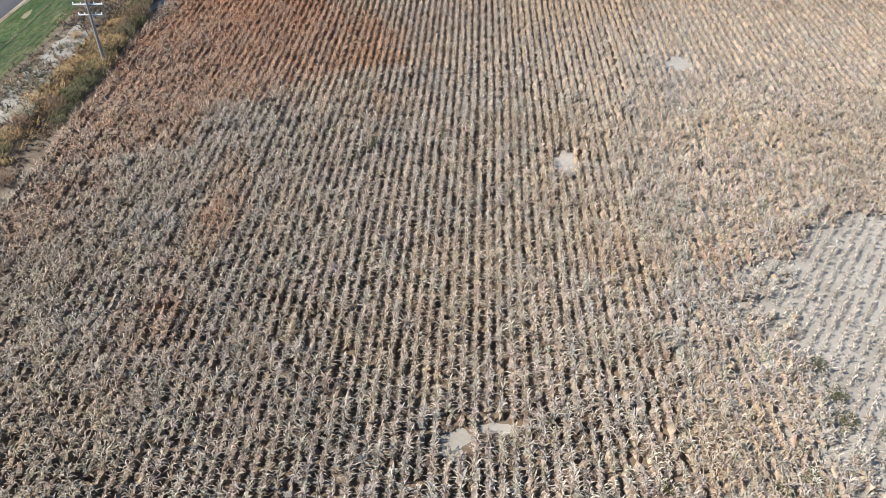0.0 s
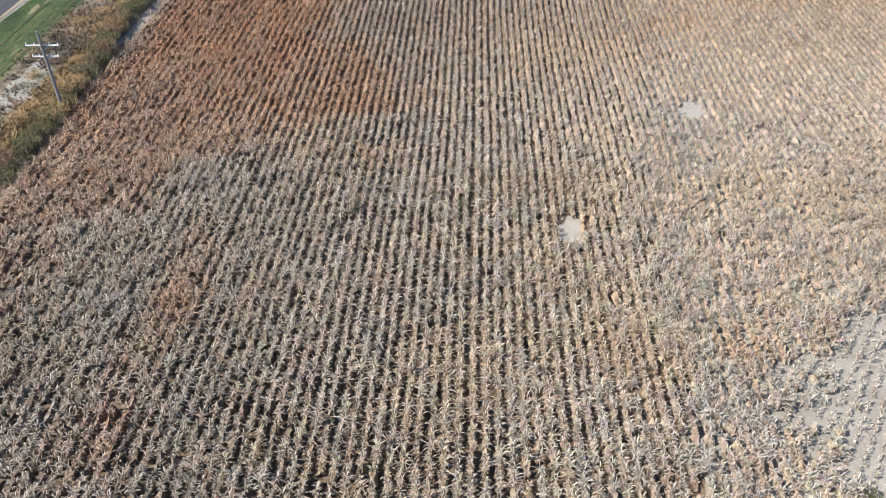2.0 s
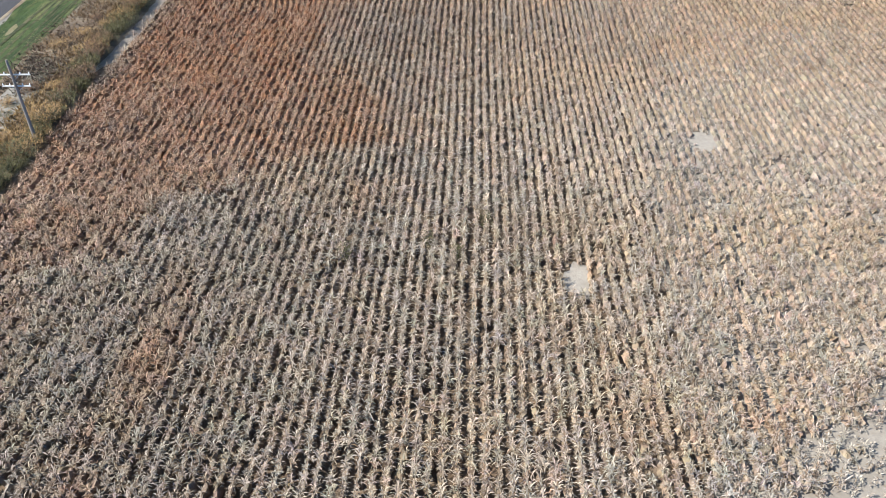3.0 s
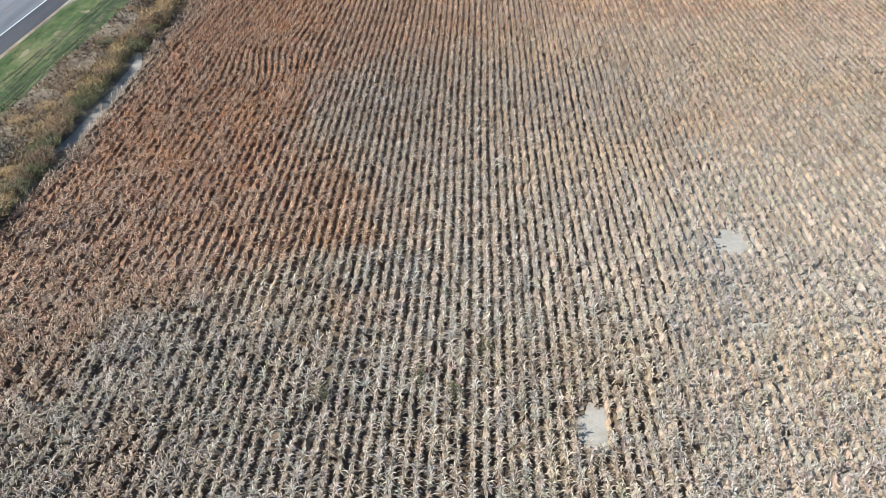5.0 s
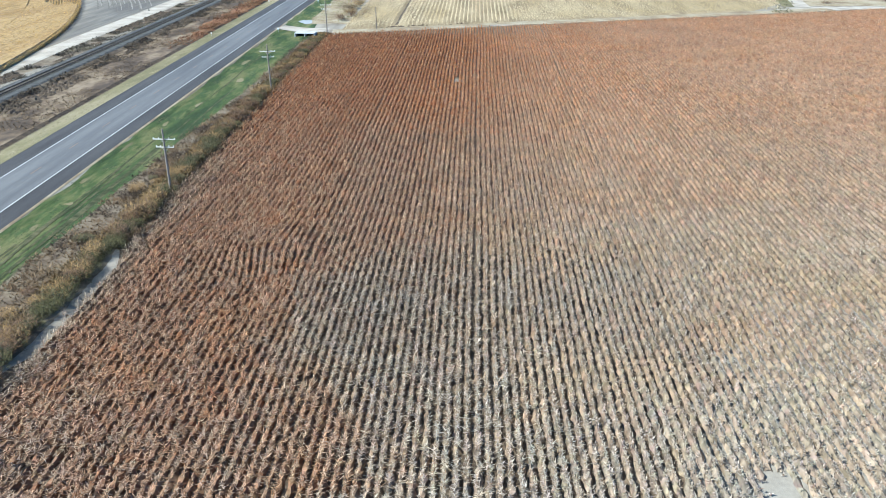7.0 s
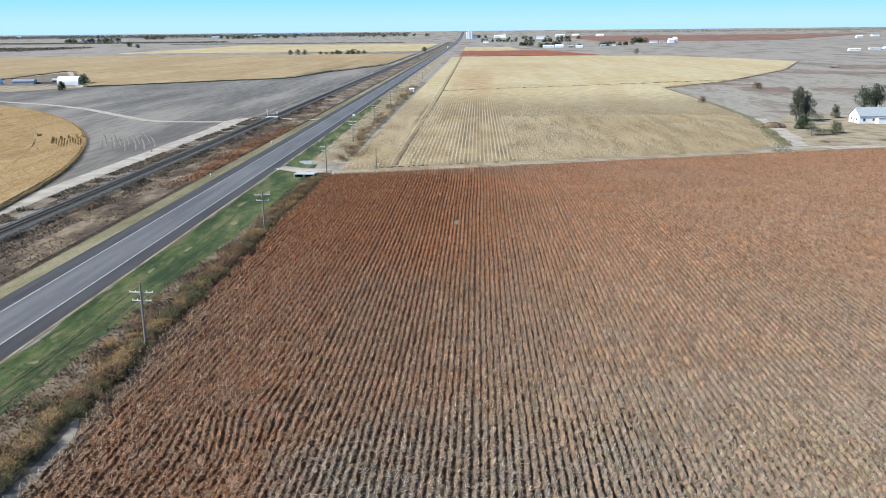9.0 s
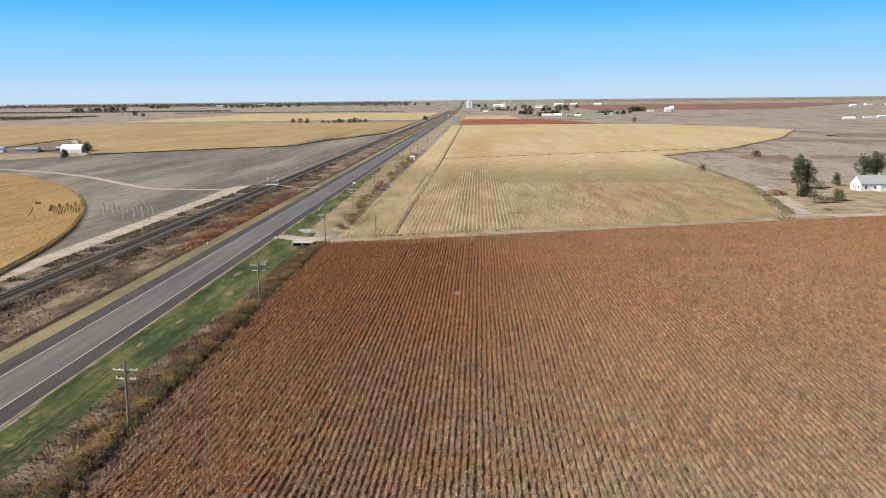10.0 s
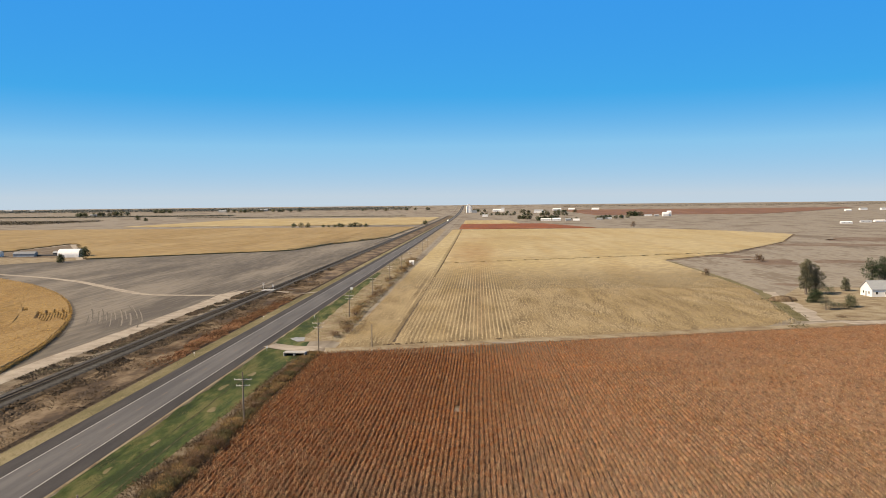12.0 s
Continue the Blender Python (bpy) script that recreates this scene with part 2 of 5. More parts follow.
# ---- ground ----
BASE = -0.8
PROFILE_X = [-5000, -118, -112, -106, -103, -99, -97.4, -91.6, -90, -80, -77.2, -76.4, -75.4, -72, -70.4, -63.4, -56.6, -55, -50, -46, -41, -39]
PROFILE_Z = [BASE, BASE, -0.5, -0.5, -0.95, -0.7, 0.0, 0.0, -0.75, -0.8, -0.9, -1.25, -0.9, -0.4, -0.06, 0.05, -0.06, -0.4, -0.75, -0.6, -0.5, BASE]


def land(x, y):
    """Height of the ground: the road's and railway's cross-section, and the rise towards the horizon."""
    d = np.maximum(np.asarray(y, float) - 58, 1500) - 1500
    return np.interp(x, PROFILE_X, PROFILE_Z, right=BASE) + 40 * (d / 3350) ** 3


def strip(name, stations, mat, lift=0.03, kind="structure", label="", category="", across=4, every=150.0, jag=0.0):
    """A sheet between left and right edges (y, left, right), lying lift above the ground."""
    ys = [stations[0][0]]
    for (a, *_), (b, *_) in zip(stations, stations[1:]):
        n = max(1, int(math.ceil((b - a) / every)))
        ys += [a + (b - a) * (k + 1) / n for k in range(n)]
    sy = [s[0] for s in stations]
    verts, faces = [], []
    rnd = random.Random(len(name))
    breaks = [p for p in PROFILE_X[1:]]
    lo0, hi0 = min(s[1] for s in stations), max(s[2] for s in stations)
    inner = [b for b in breaks if lo0 < b < hi0] if max(s[1] for s in stations) - lo0 < 12 else []
    for y in ys:
        lo, hi = np.interp(y, sy, [s[1] for s in stations]), np.interp(y, sy, [s[2] for s in stations])
        lo, hi = lo + rnd.uniform(-jag, jag), hi + rnd.uniform(-jag, jag)
        xs = [lo + (hi - lo) * k / across for k in range(across + 1)] + [min(max(b, lo), hi) for b in inner]
        xs.sort()
        for x in xs:
            verts.append((x, y, float(land(x, y)) + lift))
    w = len(xs)
    for r in range(len(ys) - 1):
        for k in range(w - 1):
            a = r * w + k
            faces.append((a, a + 1, a + w + 1, a + w))
    ob = mesh_object(name, verts, faces, mat)
    return tagged(ob, label, category, kind=kind)


def build_ground():
    far = [120, 200, 300, 450, 650, 900, 1200, 1600, 2100, 2700, 3400, 4200, 5000]
    xs = sorted(set([-f for f in far] + PROFILE_X[1:] + [-20, 0, 30, 60, 90] + far))
    ys = [-400, -150, 0, 100, 200, 300, 450, 650, 900, 1200, 1500] + [1558 + 100 * k for k in range(1, 34)] + [4950, 5030]
    verts = [(x, y, float(land(x, y))) for y in ys for x in xs]
    w = len(xs)
    faces = [(r * w + k, r * w + k + 1, (r + 1) * w + k + 1, (r + 1) * w + k) for r in range(len(ys) - 1) for k in range(w - 1)]
    tagged(mesh_object("ground", verts, faces, M["pasture"]), "dry tan and brown grazed plain reaching the horizon", "ground", kind="structure")


build_ground()


def far_edge(x):
    """The far headland of the red crop field."""
    return 279 + 0.28 * x


strip("field_soil", [(-120, -40.5, 200), (230, -40.5, 200), (266, -40.5, 200)], M["soil"], 0.03, label="dry soil with leaf litter under the ripe crop, darkened for row shade", category="field soil", across=6)
strip("road", [(-300, -70.4, -56.6), (4900, -70.4, -56.6)], M["shoulder"], 0.03, label="two-lane asphalt highway with dark shoulders", category="road", across=2)
strip("road_lane", [(-300, -66.9, -59.9), (4900, -66.9, -59.9)], M["asphalt"], 0.036, label="worn grey driving lanes of the highway", category="road", across=2)
for lx, nm in ((-66.95, "edge_line"), (-59.85, "edge_line")):
    strip(nm, [(-300, lx - 0.075, lx + 0.075), (4900, lx - 0.075, lx + 0.075)], M["linewhite"], 0.042, label="solid white edge line painted on the asphalt", category="road marking", across=1)
strip("grass_verge", [(-300, -56.2, -49.3), (95, -56.2, -49.2), (150, -56.2, -48.0), (195, -56.2, -46.4), (262, -56.2, -45.2), (275, -56.2, -46), (300, -56.2, -50), (700, -56.2, -50)], M["grassbed"], 0.03, label="green mown grass verge beside the highway", category="verge", across=4, every=6, jag=0.5)
strip("verge_edge", [(-300, -56.75, -56.3), (4000, -56.75, -56.3)], M["drybank"], 0.045, label="pale gravel lip along the asphalt", category="verge", across=1, every=10, jag=0.08)
strip("weed_bank", [(-300, -49.6, -38.6), (60, -49.6, -38.8), (118, -49.6, -40.2), (150, -48.3, -40.4), (195, -46.7, -40.5), (262, -45.5, -40.5)], M["verge"], 0.045, label="weedy tan bank between grass and crop", category="verge", across=4, every=6, jag=0.4)
strip("far_verge", [(285, -56.0, -38), (500, -56.0, -42), (1400, -56.0, -46)], M["drybank"], 0.05, label="dry grass bank along the highway", category="verge", across=4, every=10, jag=0.6)
strip("left_verge", [(-300, -75.6, -70.35), (3000, -75.6, -70.35)], M["olive"], 0.03, label="yellowing grass verge beside the highway", category="verge", across=3, every=8, jag=0.15)
strip("left_bank", [(-300, -91.3, -77.0), (3000, -91.3, -77.0)], M["redbank"], 0.03, label="brown weed bank between ditch and railway", category="verge", across=4, every=8, jag=0.1)
strip("gravel_road", [(-300, -111.3, -105.2), (380, -111.3, -105.2), (398, -113.0, -103.5), (410, -114, -101.5), (424, -108, -103)], M["gravel"], 0.04, label="pale gravel lane along the railway", category="road", across=3, every=12, jag=0.25)
strip("rail_weeds", [(-300, -105.0, -97.7), (410, -105.0, -97.7)], M["verge"], 0.03, label="stony weedy strip beside the railway", category="verge", across=4, every=8, jag=0.3)
strip("fallow_field", [(-100, -900, -119), (430, -900, -119), (664, -640, -119), (700, -265, -119), (770, -165, -119), (890, -151, -119), (1000, -120, -119)], M["fallow"], 0.02, label="bare grey-brown fallow field", category="field", across=10, every=60)
strip("fallow_edge", [(-100, -119, -112), (380, -119, -112), (430, -119, -100), (1000, -119, -99), (1050, -107, -99)], M["fallow"], 0.024, label="bare grey-brown edge of the fallow field", category="field", across=6, every=40)
strip("ditch_bed", [(-300, -77.15, -75.45), (3000, -77.15, -75.45)], M["brush"], 0.045, label="dark weedy ditch between verge and bank", category="ditch", across=2, every=6, jag=0.08)

# ---- crop ----
def blades(name, root, az, length, width, rise, droop, color, mat, label, category, plain=False):
    """Many leaf blades in one mesh: each a folded diamond from root along az, or a plain wedge far off."""
    ca, sa = np.cos(az), np.sin(az)
    mid = root + np.c_[ca * np.cos(rise), sa * np.cos(rise), np.sin(rise)] * (length * 0.55)[:, None]
    tip = mid + np.c_[ca * np.cos(droop), sa * np.cos(droop), np.sin(droop)] * (length * 0.45)[:, None]
    side = np.c_[-sa, ca, np.zeros(len(az))] * (width * 0.5)[:, None]
    n = len(az)
    if plain:
        verts = np.stack([root * 0.75 + mid * 0.25 - side, root * 0.75 + mid * 0.25 + side, tip], 1).reshape(-1, 3)
        faces = np.arange(n * 3).reshape(-1, 3)
    else:
        verts = np.stack([root, mid - side, mid + side, tip], 1).reshape(-1, 3)
        i = np.arange(n)[:, None] * 4
        faces = np.concatenate([i + [0, 1, 2], i + [2, 1, 3]], 1).reshape(-1, 3)
    me = bpy.data.meshes.new(name)
    me.vertices.add(len(verts))
    me.vertices.foreach_set("co", verts.astype(np.float32).ravel())
    me.loops.add(len(faces) * 3)
    me.loops.foreach_set("vertex_index", faces.astype(np.int32).ravel())
    me.polygons.add(len(faces))
    me.polygons.foreach_set("loop_start", np.arange(0, len(faces) * 3, 3, dtype=np.int32))
    me.polygons.foreach_set("loop_total", np.full(len(faces), 3, dtype=np.int32))
    me.update(calc_edges=True)
    me.materials.append(mat)
    at = me.attributes.new("tint", "FLOAT_COLOR", "POINT")
    at.data.foreach_set("color", np.c_[np.repeat(color, len(verts) // n, 0), np.ones(len(verts))].astype(np.float32).ravel())
    ob = new(name, me)
    return tagged(ob, label, category, kind="stuff")


# bare spots in the crop: x, y, radius across, radius along
BARE = [(8.1, 60.2, 0.85, 1.35), (21.9, 80.6, 1.0, 1.4), (-0.9, 29.4, 0.7, 0.8), (1.6, 30.6, 0.9, 0.35), (20.3, 74.5, 0.5, 2.4), (28.5, 69.0, 0.6, 0.7), (12.4, 36.4, 0.5, 0.5),
        (-9.7, 60.2, 0.65, 0.6), (-8.0, 59.8, 0.6, 0.5), (2.9, 47.0, 0.4, 0.45), (31.4, 68.6, 0.5, 0.5), (27.7, 81.4, 0.5, 0.6), (-3.0, 208.4, 0.7, 1.4), (-24.2, 64.0, 0.5, 0.5), (14.5, 39.0, 0.5, 0.7), (20.0, 77.5, 0.4, 1.2), (-5.6, 75.5, 0.4, 0.6)]
ROW = 0.77
EDGE_Y, EDGE_X = [20, 60, 88, 118, 140, 300], [-38.4, -38.6, -39.2, -40.2, -40.7, -40.7]
# the point rows of the sandy corner run off at this angle
POINT_TURN = radians(34)


def in_corner(x, y):
    """The sandy corner, planted across the other rows."""
    wander = 5 * (smooth_noise(x, y, 3, 18) - 0.5) + 6 * (smooth_noise(x, y, 0.9, 20) - 0.5)
    return (x > np.interp(y, [10, 32, 39, 45, 50, 55, 57], [24, 21.8, 19.8, 21.0, 26, 34, 60]) + wander) & (y < 57)


def row_line(k, y):
    """The planted rows' line: the seam between planter passes, slight wander and a bowed stretch."""
    passes = np.floor_divide(k, 24)
    x = (0.95 + k * ROW + ROW / 2 + passes * 0.12)[:, None] + 0.007 * (y - 150)
    x = x + 0.06 * np.sin(y / 9 + passes[:, None]) + (smooth_noise(x * 0.3, y, 14, 5) - 0.5) * 0.14
    bend = (y - 116) / 8
    return x - 1.9 * bend * np.exp(-bend ** 2 - ((x + 24.5) / 5.0) ** 2)


def row_numbers(x0, x1):
    return np.arange(math.floor(x0 / ROW) - 2, math.ceil(x1 / ROW) + 3)


def rows_of_plants(y0, y1, x0, x1, gap, stray, rng):
    k = row_numbers(x0, x1)
    m = int((y1 - y0) / gap)
    y = y0 + (np.arange(m)[None, :] + rng.uniform(-0.45, 0.45, (len(k), m))) * gap
    x = row_line(k, y) + rng.normal(0, stray, y.shape)
    return x.ravel(), y.ravel()


def point_rows(gap, rng):
    k, m = np.arange(-60, 60), np.arange(int(90 / gap))
    u = (k * ROW)[:, None] + rng.normal(0, 0.05, (len(k), len(m)))
    v = -45 + (m[None, :] + rng.uniform(-0.45, 0.45, u.shape)) * gap
    c, s = math.cos(POINT_TURN), math.sin(POINT_TURN)
    return (26 + u * c + v * s).ravel(), (38 - u * s + v * c).ravel()


def in_field(x, y, keep):
    sandbar = (x < -39.0 + 0.3 * np.sin(y * 0.9)) & (y > 92) & (y < 118)
    return (x > np.interp(y, EDGE_Y, EDGE_X) + 0.5 * smooth_noise(x, y, 3, 6)) & ~sandbar & (y < far_edge(x) - 1.0 - 2.2 * smooth_noise(x, y, 2.5, 7)) & keep(x, y)


def row_mass(y0, y1, x0, x1, seg, high, wide, foot, ragged, seed, keep):
    """The tangle of stalks and older leaves inside each row: an uneven ridge, darkened for shade."""
    rng = np.random.RandomState(seed)
    k = row_numbers(x0, x1)
    y = np.repeat(np.linspace(y0, y1, int((y1 - y0) / seg) + 1)[None, :], len(k), 0)
    x = row_line(k, y)
    v = vigour(x.ravel(), y.ravel(), rng).reshape(x.shape)
    # towards the sandy side the rows stand low, pale and even
    trim = step(-4, 16, x) * step(55, 85, y)
    ragged = ragged * (1 - 0.25 * trim)
    h = high * v * (1 + 0.05 * trim) * (1 + ragged * rng.uniform(-0.5, 0.4, x.shape))
    cols = [np.stack([x + o * wide * (1 + ragged * rng.uniform(-0.4, 0.3, x.shape)) + ragged * rng.normal(0, 0.08, x.shape), y + rng.uniform(-0.4, 0.4, x.shape) * seg, BASE + 0.02 + f * h * (1 + ragged * rng.uniform(-0.2, 0.2, x.shape))], -1) for o, f in ((-0.5, foot), (-0.17, 0.95), (0.17, 0.95), (0.5, foot))]
    verts = np.stack(cols, 2)
    ok = in_field(x, y, keep) & (v > 0.4) & ~in_corner(x, y)
    ok = ok[:, :-1] & ok[:, 1:] & (rng.uniform(0, 1, (len(k), y.shape[1] - 1)) > 0.1 * (1 - trim[:, 1:]) * (y0 < 60))
    idx = np.arange(verts[..., 0].size).reshape(verts.shape[:3])
    a, b = idx[:, :-1][ok], idx[:, 1:][ok]
    faces = np.concatenate([np.c_[a[:, c], a[:, c + 1], b[:, c + 1], b[:, c]] for c in range(3)])
    # toned below the leaf colour, which paints in shade inside the rows
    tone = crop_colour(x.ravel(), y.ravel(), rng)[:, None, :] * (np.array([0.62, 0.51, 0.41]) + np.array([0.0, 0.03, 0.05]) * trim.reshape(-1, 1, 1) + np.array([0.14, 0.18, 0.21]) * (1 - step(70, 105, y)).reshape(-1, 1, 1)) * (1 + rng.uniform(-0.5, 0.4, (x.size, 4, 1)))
    used, inv = np.unique(faces, return_inverse=True)
    return verts.reshape(-1, 3)[used], inv.reshape(faces.shape), tone.reshape(-1, 3)[used]


def blob(x, y, cx, cy, rx, ry):
    return np.exp(-((x - cx) / rx) ** 2 - ((y - cy) / ry) ** 2)


def crop_colour(x, y, rng):
    """Share of russet in the crop, and the leaf colour."""
    n1, n2, n3 = smooth_noise(x, y, 16, 1), smooth_noise(x, y, 5.5, 2), smooth_noise(x, y, 2.0, 3)
    # far half: russet throughout, less so away from the highway
    red = np.interp(y + (n1 - 0.5) * 40 + (n2 - 0.5) * 16, [92, 130, 165, 205, 262, 280], [0.0, 0.30, 0.54, 0.64, 0.72, 0.84]) * (1 - 0.006 * np.clip(x - 4, 0, 58))
    # the deep russet tongue along the highway side and its lobe
    edge = np.interp(y, [56, 61, 66, 74, 77.5, 79.5, 90, 92.5, 96, 108, 113, 119, 126, 136], [-42, -31, -25, -19.5, -13, -7.6, -7.2, -14, -16.8, -16.6, -14, -8, 6, 40])
    tongue = 1 - step(-3.2, 3.2, x - edge + (n2 - 0.5) * 5 + (n3 - 0.5) * 5 + (smooth_noise(x, y, 0.9, 13) - 0.5) * 4)
    tongue *= 1 - 0.8 * (1 - step(-38.5, -35, x + 1.5 * n2)) * step(84, 92, y)
    deep = 0.44 + 0.12 * (1 - step(-20, -16, x)) * step(78, 95, y) - 0.14 * (1 - step(62, 80, y))
    red = np.maximum(red, tongue * deep)
    for cx, cy, rx, ry, share in ((-20.4, 51, 1.6, 8, 0.30), (-21.5, 41, 2.2, 6, 0.22), (11.8, 46.7, 3.0, 2.0, 0.24), (18.2, 47.6, 2.2, 1.6, 0.26), (-35, 52, 4, 8, 0.26), (5.0, 124, 5, 7, 0.30), (-9, 70.5, 3, 2, 0.15)):
        red = np.maximum(red, share * blob(x, y, cx, cy, rx, ry) * (0.5 + n3))
    red = red * (1 + 0.34 * (1 - step(-12, 12, x)) * step(135, 190, y) - 0.45 * step(-10, 6, x) * (1 - step(125, 195, y)))
    red = np.clip((red + (n3 - 0.5) * 0.12) * rng.uniform(0.6, 1.3, len(x)), 0.0, 0.95)
    # weathered grey plants
    grey = step(0.5, 0.8, n2 * 0.6 + n3 * 0.4) * 0.5
    for cx, cy, rx, ry in ((-23, 65, 4, 3), (-24.5, 49.5, 3.5, 4), (-25.5, 40, 4.5, 4), (-5.4, 74.7, 4.5, 3.5), (-6, 106, 8, 7), (-37.2, 96, 2, 12), (20, 77, 2.5, 5), (12, 108, 12, 10)):
        grey = np.maximum(grey, 0.75 * blob(x, y, cx, cy, rx, ry))
    grey = grey * (1 - red)
    gold = step(0.55, 0.85, smooth_noise(x, y, 9, 4)) * 0.35
    tan, russet, ash, straw = np.array([0.335, 0.278, 0.22]), np.array([0.345, 0.122, 0.028]), np.array([0.30, 0.26, 0.222]), np.array([0.335, 0.255, 0.165])
    c = tan + (straw - tan) * gold[:, None]
    c = c + (ash - c) * grey[:, None]
    c = c + (russet - c) * red[:, None]
    # lit and shaded row sides put into the colour: paler on the sandy side
    c = c * ((0.90 + 0.16 * smooth_noise(x, y, 7, 14)) * (0.87 + 0.22 * step(-24, 20, x + (n1 - 0.5) * 14)))[:, None]
    # duller and darker on the near highway side: shaded row sides, painted in
    c = c * (1 - 0.15 * (1 - step(-20, 2, x)) * (1 - step(45, 72, y)))[:, None]
    # short runs of plants differ along each row: olive, pinkish, ginger
    h1, h2 = smooth_noise(x * 1.6, y * 0.45, 1.0, 15) - 0.5, smooth_noise(x * 1.6, y * 0.45, 1.0, 16) - 0.5
    c = c * (1 + np.c_[0.10 * h1 + 0.08 * h2, 0.08 * h2, -0.10 * h1 + 0.08 * h2])
    return c * rng.uniform(0.82, 1.18, len(x))[:, None] * rng.normal(1, 0.03, (len(x), 3))


def vigour(x, y, rng):
    """How well plants stand at a place: 0 on bare spots, low on the sandy corner."""
    v = np.ones(len(x))
    for bx, by, ra, rb in BARE:
        wob = 1 + 0.6 * (smooth_noise(x, y, 0.8, 17) - 0.5)
        d = (((x - bx) / ra) ** 2 + ((y - by) / rb) ** 2) * wob
        bare = 1.0 if ra >= 0.7 else 0.45
        v = np.minimum(v, 1 - bare + bare * (0.5 * step(0.8, 1.5, d + rng.normal(0, 0.2, len(x))) + 0.5 * step(1.3, 4.0, d)))
    # sparser towards the sand, and in scattered weak spots
    v *= 1 - 0.1 * step(8, 26, x + (smooth_noise(x, y, 8, 8) - 0.5) * 12) * (1 - step(95, 130, y))
    v *= 1 - 0.22 * step(0.66, 0.85, smooth_noise(x, y, 3.0, 9)) * (1 - step(75, 110, y))
    return v


def crop_block(name, y0, y1, x0, x1, gap, leaves, size, width, high, uneven, stray, fold, seed, keep, corner=False):
    rng = np.random.RandomState(seed)
    x, y = point_rows(gap, rng) if corner else rows_of_plants(y0, y1, x0, x1, gap, stray, rng)
    ok = in_field(x, y, keep) & (in_corner(x, y) if corner else ~in_corner(x, y))
    x, y = x[ok], y[ok]
    v = vigour(x, y, rng) if not corner else 0.75 + 0.25 * smooth_noise(x, y, 2, 19)
    ok = rng.uniform(0, 1, len(x)) < np.clip(v * 1.1, 0, 1) * 0.93
    x, y, v = x[ok], y[ok], v[ok]
    n = len(x)
    col = crop_colour(x, y, rng)
    if corner:
        col = col * 0.6 + np.array([0.36, 0.32, 0.265]) * 0.4
    trim = step(-4, 16, x) * step(55, 85, y)
    tall = high * (0.3 + 0.7 * v) * (1 - 0.14 * trim) * (1 + uneven * (1 - 0.5 * trim) * rng.uniform(-1, 1, n))
    spread = (0.55 + 0.45 * v) * (1 - 0.36 * trim) * (1 + 0.7 * uneven * rng.uniform(-1, 1, n))
    # neighbours thrive or fail together, so the rows come in clumps
    clump = 1 + 0.75 * (smooth_noise(x * 1.6, y, 0.85, 27) - 0.5) * (1 - 0.4 * trim)
    tall, spread = tall * clump, spread * clump
    root, az, ln, wd, rise, droop, cc = [], [], [], [], [], [], []
    turn, far = rng.uniform(0, 6.28, n), step(70, 150, y)
    # leaf tones vary less on the sandy side
    even = 1.1 - 0.6 * step(4, 16, x) * (1 - step(62, 90, y))
    # further off whole plants are papery, or dull
    pale_plant, mood, whole = rng.uniform(0, 1, n) < 0.42, 1 + 0.32 * far * rng.uniform(-1, 1, n), rng.uniform(0, 1, n) < far
    for j in range(leaves):
        fr = 0.3 + 0.7 * j / max(1, leaves - 1)
        top = j >= leaves - 2
        root.append(np.c_[x + rng.normal(0, 0.03, n), y + rng.normal(0, 0.04, n), BASE + tall * fr * 0.8])
        az.append(turn + j * 2.5 + rng.normal(0, 0.6, n))
        ln.append(size * spread * rng.uniform(0.6, 1.3, n) * (1.2 - 0.4 * fr))
        wd.append(width * rng.uniform(0.6, 1.35, n))
        rise.append(rng.normal(1.1 if top else 0.75, 0.3, n))
        droop.append(rng.normal(0.2 if top else -0.45, 0.4, n))
        # older leaves low on the stalk are browner, and painted darker for shade there
        low_dark = rng.uniform(0, 1, n) < 0.75 - 0.65 * fr
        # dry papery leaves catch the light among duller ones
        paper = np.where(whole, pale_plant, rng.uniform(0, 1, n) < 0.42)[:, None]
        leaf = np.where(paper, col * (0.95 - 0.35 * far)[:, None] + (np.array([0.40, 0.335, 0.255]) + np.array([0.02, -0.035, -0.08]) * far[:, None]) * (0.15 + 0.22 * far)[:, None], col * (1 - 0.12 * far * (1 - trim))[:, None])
        shade = np.where(low_dark[:, None] & ~paper, np.array([0.58, 0.48, 0.39]), 1.0) * (mood * (1 + even * rng.uniform(-0.38, 0.32, n)))[:, None]
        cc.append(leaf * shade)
    # the stalk, its colour darkened for the same shade
    root.append(np.c_[x, y, np.full(n, BASE)])
    az.append(rng.uniform(0, 6.28, n))
    ln.append(tall * 0.85)
    wd.append(np.full(n, 0.05 if fold else 0.1))
    rise.append(np.full(n, 1.5))
    droop.append(np.full(n, 1.45))
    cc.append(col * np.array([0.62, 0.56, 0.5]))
    cat = np.concatenate
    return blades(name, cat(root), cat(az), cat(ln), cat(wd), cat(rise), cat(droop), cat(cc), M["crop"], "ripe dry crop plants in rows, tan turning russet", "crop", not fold)


